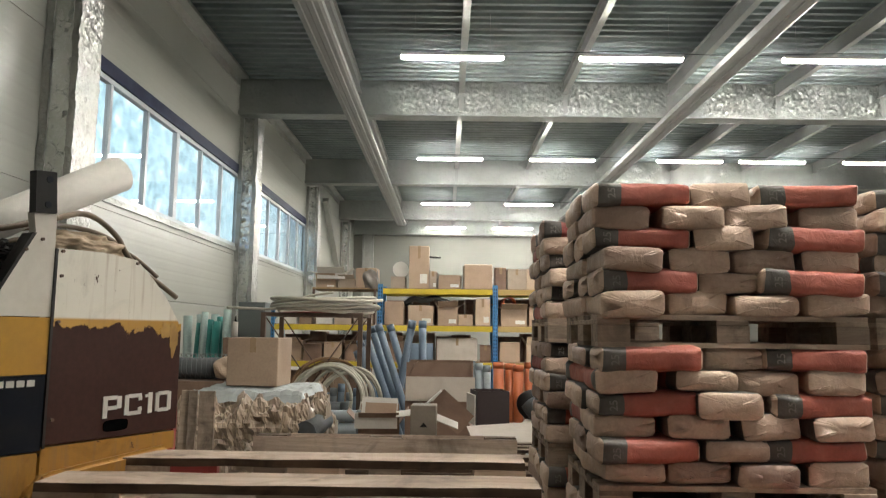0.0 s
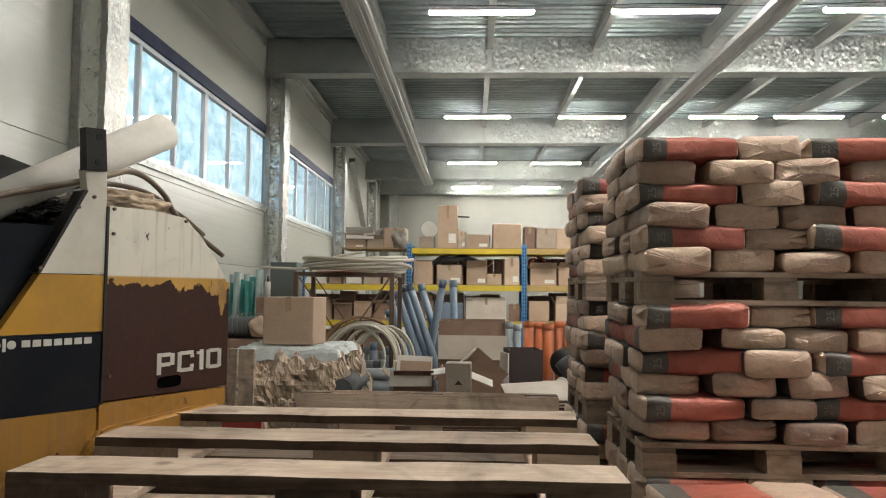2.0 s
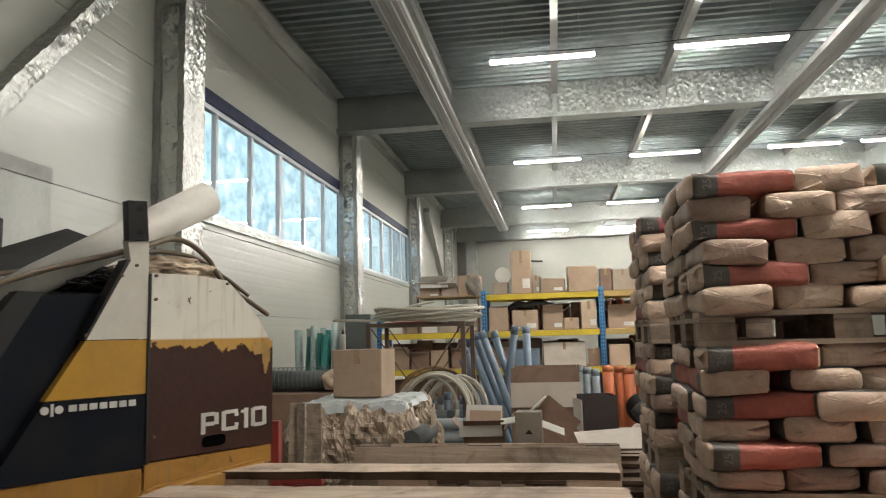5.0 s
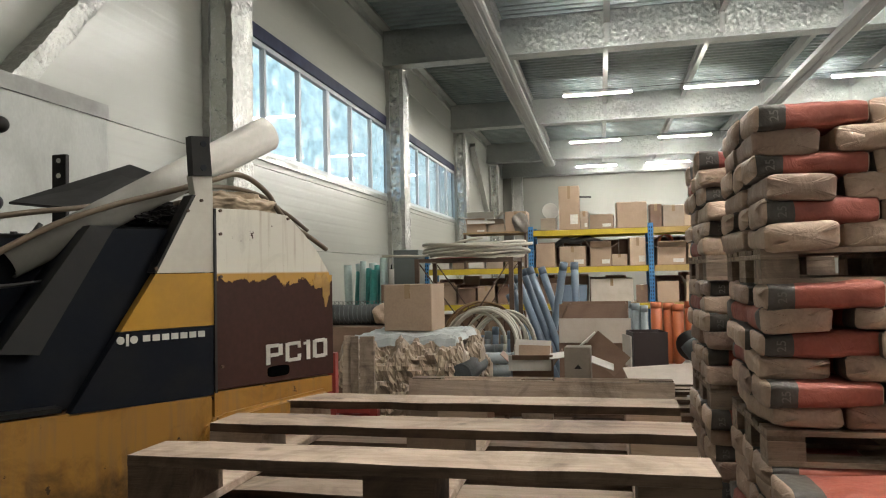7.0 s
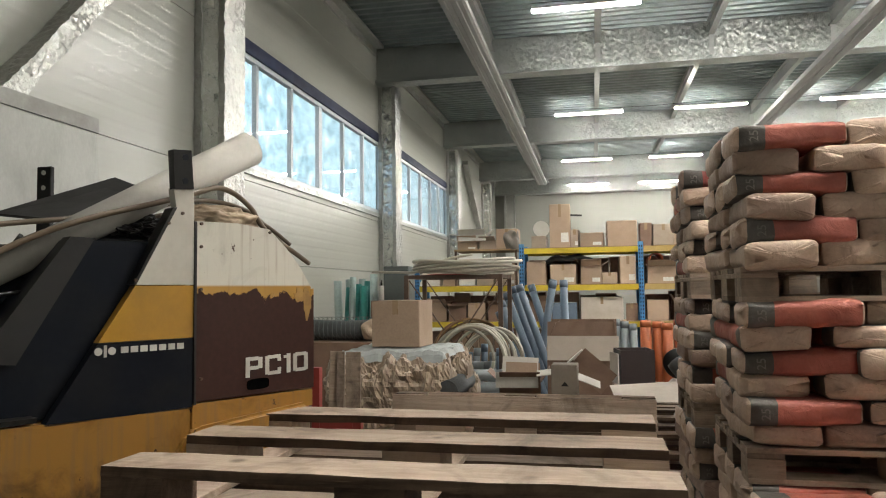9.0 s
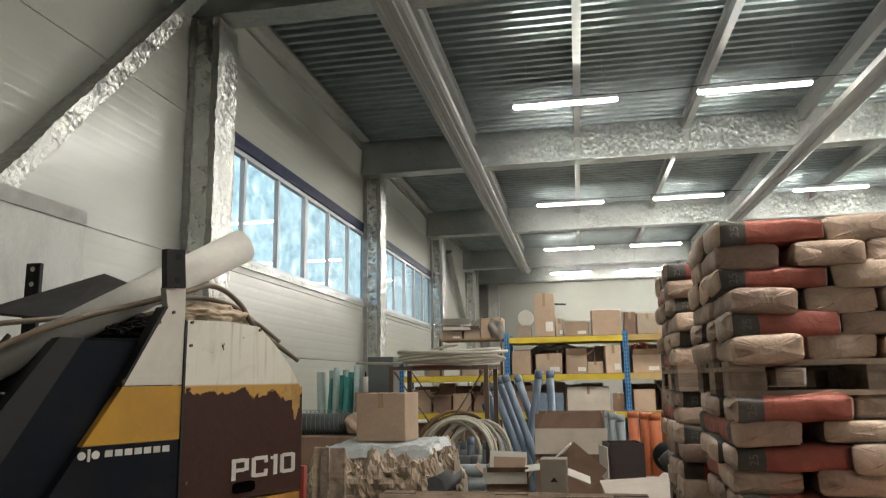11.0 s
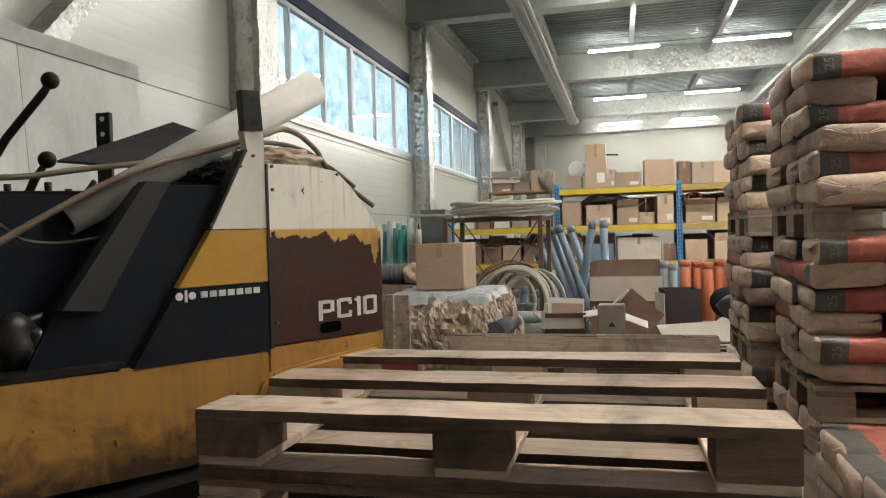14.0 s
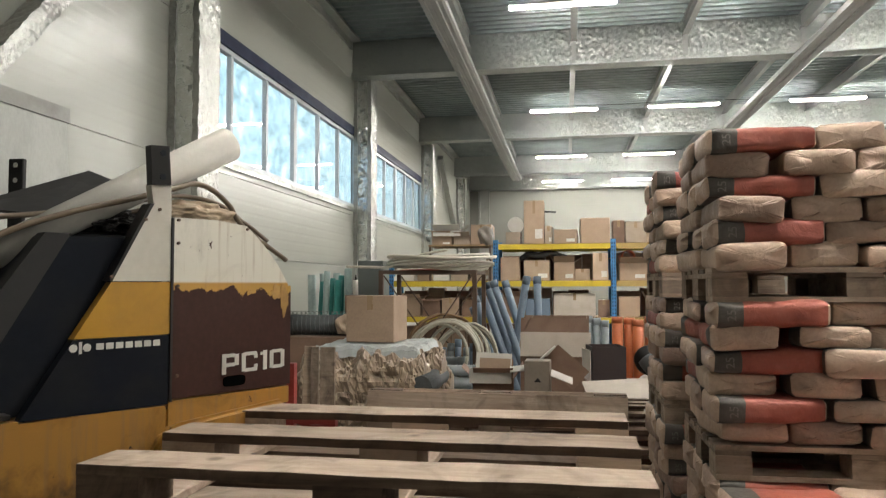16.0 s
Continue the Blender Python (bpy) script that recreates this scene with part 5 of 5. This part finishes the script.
for k, (y, z) in enumerate(((5.5, 0.0), (5.95, 0.0), (6.4, 0.0), (5.52, 0.36), (5.97, 0.36), (6.4, 0.36), (5.56, 0.57), (5.98, 0.57), (6.38, 0.57))):
    kraft_roll(-1.52 + 0.06 * (k % 2), y, z, 1.02, 0.20, k + 1, 2 * (k % 3) - 2)
bm = B()
bmesh.ops.create_grid(bm, x_segments=40, y_segments=40, size=0.5)
for v in bm.verts:
    v.co.x, v.co.y = v.co.x * 0.94 - 0.03, v.co.y * 1.0 + 0.04
    edge = max(0, abs(v.co.x) / 0.49 - 0.84) * 1.0 + max(0, abs(v.co.y) / 0.5 - 0.84) * 1.1
    v.co.z = 0.02 * noise.noise(v.co * 5) + 0.02 * abs(noise.noise(v.co * 13)) + 0.01 * abs(noise.noise(v.co * 31)) - edge
solid("film_sheet", bm, FILM, "dusty clear film spread over paper rolls", "film", pose(-1.50, 5.95, 1.062)).modifiers.new("thick", "SOLIDIFY").thickness = 0.004
bm = sweep(B(), [(0, 0, 0), (0, 0.8, 0)], 0.085, 24)
solid("felt_roll", wobble(bm, 0.008, 20), MESH_DARK, "dark felt roll with a frayed end", "roll", pose(-1.02, 5.36, 0.78))
carton(-1.53, 6.0, 1.078, 0.42, 0.36, 0.385, CARD, -5, "closed plain brown cardboard box on wrapped rolls", group="loose boxes")
for k, (x, w) in enumerate(((-1.51, 0.10), (-1.63, 0.05), (-1.70, 0.08))):
    solid("timber_offcut", box(B(), (-w / 2, -0.012, 0), (w / 2, 0.012, 1.135), bevel=0.002), WOOD_GREY, "weathered wooden slat standing on end", "timber", pose(x, 4.65 + 0.03 * k, 0, -3, 1.5 * k - 1, 8 * k), "wooden slats")
red = thing("red_frame", "red painted steel frame behind the pallets", "frame", pose(-1.25, 3.4, 0))
for x in (-0.02, 0.19):
    part("post", box(B(), (x - 0.02, -0.02, 0), (x + 0.02, 0.02, 0.95 if x > 0.1 else 1.17)), RED_STEEL, red)
part("rail", box(B(), (0.001, -0.019, 0.88), (0.169, 0.019, 0.92)), RED_STEEL, red)
bm = sweep(B(), smooth_path([(-0.10, 0.02, 1.0), (-0.05, 0, 0.93), (-0.02, 0, 0.90), (0.08, 0.02, 0.86), (0.2, 0.0, 0.88)]), 0.012, 8)
part("pipe_bend", bm, RED_STEEL, red)

# ---- heap of open cartons ----
MAROON = plain("dark_maroon_board", (0.03, 0.018, 0.018), 0.6, 0, (0.05, 0.04, 0.035), 0.4, 6)
for x, y in ((-0.30, 6.15), (0.95, 6.05)):
    for k in range(4):
        copy_thing(pallet_proto, pose(x, y, 0.1465 * k, 0, 0, 1.5 * k - 2))
Z0 = 0.586
carton(-0.05, 7.55, 0, 0.68, 0.5, 1.0, CARD_DARK, -2, "large open carton with pale flaps raised", flaps=-100, group="open cartons", tape=False)
solid("carton_flap", box(B(), (-0.345, -0.004, 0), (0.345, 0.004, 0.24)), CARD_PALE, "pale carton flap folded up in front", "flap", pose(-0.05, 7.27, 0.84, -6, 0, -2))
carton(-0.54, 6.05, Z0, 0.33, 0.30, 0.20, CARD_DARK, 4, "low open carton with white flaps", flaps=-55, group="open cartons", tape=False)
solid("carton_flap", box(B(), (-0.17, -0.003, 0), (0.17, 0.003, 0.13)), CARD_WHITE, "white carton flap hanging forward", "flap", pose(-0.55, 5.87, 0.755, 14, 0, 4))
solid("carton_flap", box(B(), (-0.125, -0.003, 0), (0.125, 0.003, 0.09)), CARD, "brown inner carton flap", "flap", pose(-0.515, 5.89, 0.865, -8, 2, 4))
solid("carton_flap", box(B(), (-0.145, -0.003, 0), (0.145, 0.003, 0.13)), CARD_WHITE, "white edge of an opened carton flap", "flap", pose(-0.53, 5.93, 0.865, -12, 3, 4))
carton(-0.165, 5.82, Z0, 0.20, 0.18, 0.37, plain("grey_cardboard", (0.24, 0.20, 0.155), 0.75), -3, "small upright greyish carton with a triangle mark", tape=False, group="open cartons")
solid("printed_mark", prism(B(), [(-0.03, 0, 0), (0.03, 0, 0), (0.0, 0, 0.035)], (0, 0.003, 0)), BLACK, "black triangle printed on a carton", "mark", pose(-0.165, 5.724, 0.79, 0, 0, -3))
solid("carton_flap", box(B(), (-0.165, -0.004, -0.1), (0.165, 0.004, 0.10)), CARD_DARK, "dark brown carton panel leaning askew", "flap", pose(0.05, 6.0, 0.88, -15, 40, -10))
solid("carton_flap", box(B(), (-0.006, -0.06, -0.09), (0.006, 0.06, 0.09)), CARD_WHITE, "pale torn carton edge", "flap", pose(-0.10, 5.96, 0.99, 0, 48, 0))
solid("carton_flap", box(B(), (-0.09, -0.05, 0), (0.09, 0.05, 0.006)), CARD_WHITE, "white bent carton flap", "flap", pose(0.02, 5.75, 0.83, 25, 22, 10))
solid("carton_flap", box(B(), (-0.09, -0.05, 0), (0.09, 0.05, 0.006)), CARD_WHITE, "white carton flap bent outward", "flap", pose(-0.30, 5.85, 0.88, 20, -8, 0))
carton(0.40, 6.6, 0.70, 0.29, 0.32, 0.31, MAROON, 9, "black open box lying by the cartons", open_top=True, group="open cartons", tape=False)
carton(0.46, 6.6, 0, 0.46, 0.4, 0.70, CARD_DARK, 5, "dark carton under a black box", tape=False, group="open cartons")
solid("white_panel", box(B(), (-0.004, -0.15, 0), (0.004, 0.15, 0.26)), CARD_WHITE, "white side of a black box", "panel", pose(0.232, 6.55, 0.72, 0, 0, 12))
solid("paper_sheet", wobble(prism(B(), [(0.18, 6.05, 0.76), (0.70, 6.05, 0.80), (0.82, 5.62, 0.70), (0.22, 5.62, 0.70)], (0, 0, -0.006)), 0.004, 3), CARD_PALE, "large pale cardboard sheet lying flat", "sheet")
bm = B()
bmesh.ops.create_uvsphere(bm, u_segments=28, v_segments=16, radius=1)
for v in bm.verts:
    x, y, z = v.co
    v.co = Vector((x * 0.15, y * 0.025 + 0.05 * x * x, z * 0.13 * (1 - 0.25 * x)))
for f in bm.faces:
    f.smooth = True
solid("chair_back", bm, BLACK, "curved black plastic chair back in the heap", "chair back", pose(0.80, 6.6, 0.90, -12, -35, 10))
bm = sweep(B(), smooth_path([(0.72, 6.25, 0.95), (0.80, 6.2, 0.82), (0.86, 6.1, 0.66), (0.92, 6.0, 0.50)]), 0.085, 14)
solid("dark_sack", wobble(bm, 0.03, 8), MESH_DARK, "dark crumpled sack slumped by the stack", "sack")
bm = B()
bmesh.ops.create_icosphere(bm, subdivisions=4, radius=0.07)
for v in bm.verts:
    v.co *= 1 + 0.4 * noise.noise(v.co * 14)
    v.co.z *= 0.8
solid("crumpled_paper", bm, CARD_WHITE, "crumpled cream paper in the heap", "paper", pose(0.70, 6.1, 0.76))
for k in range(7):
    a = random.Random(k + 40)
    bm = B()
    bmesh.ops.create_icosphere(bm, subdivisions=3, radius=0.05)
    for v in bm.verts:
        v.co *= 1 + 0.5 * noise.noise(v.co * 25 + Vector((k, 0, 0)))
    solid("crumpled_paper", bm, CARD_WHITE if k % 2 else CARD, "scrap of crumpled packing paper", "paper", pose(-0.75 + 0.16 * k, 5.83 + a.uniform(-0.04, 0.04), 0.625), "paper scraps")

# wire between the lights
for y in (10.1, 16.35, 22.3):
    solid("light_cable", sweep(B(), smooth_path([(-0.7, y, 5.60), (1.3, y, 5.57), (2.6, y, 5.60), (4.1, y, 5.56), (5.6, y, 5.60), (7.5, y, 5.60), (9.9, y, 5.59)]), 0.006, 6), BLACK, "thin black cable joining the ceiling lights", "cable", kind="structure")
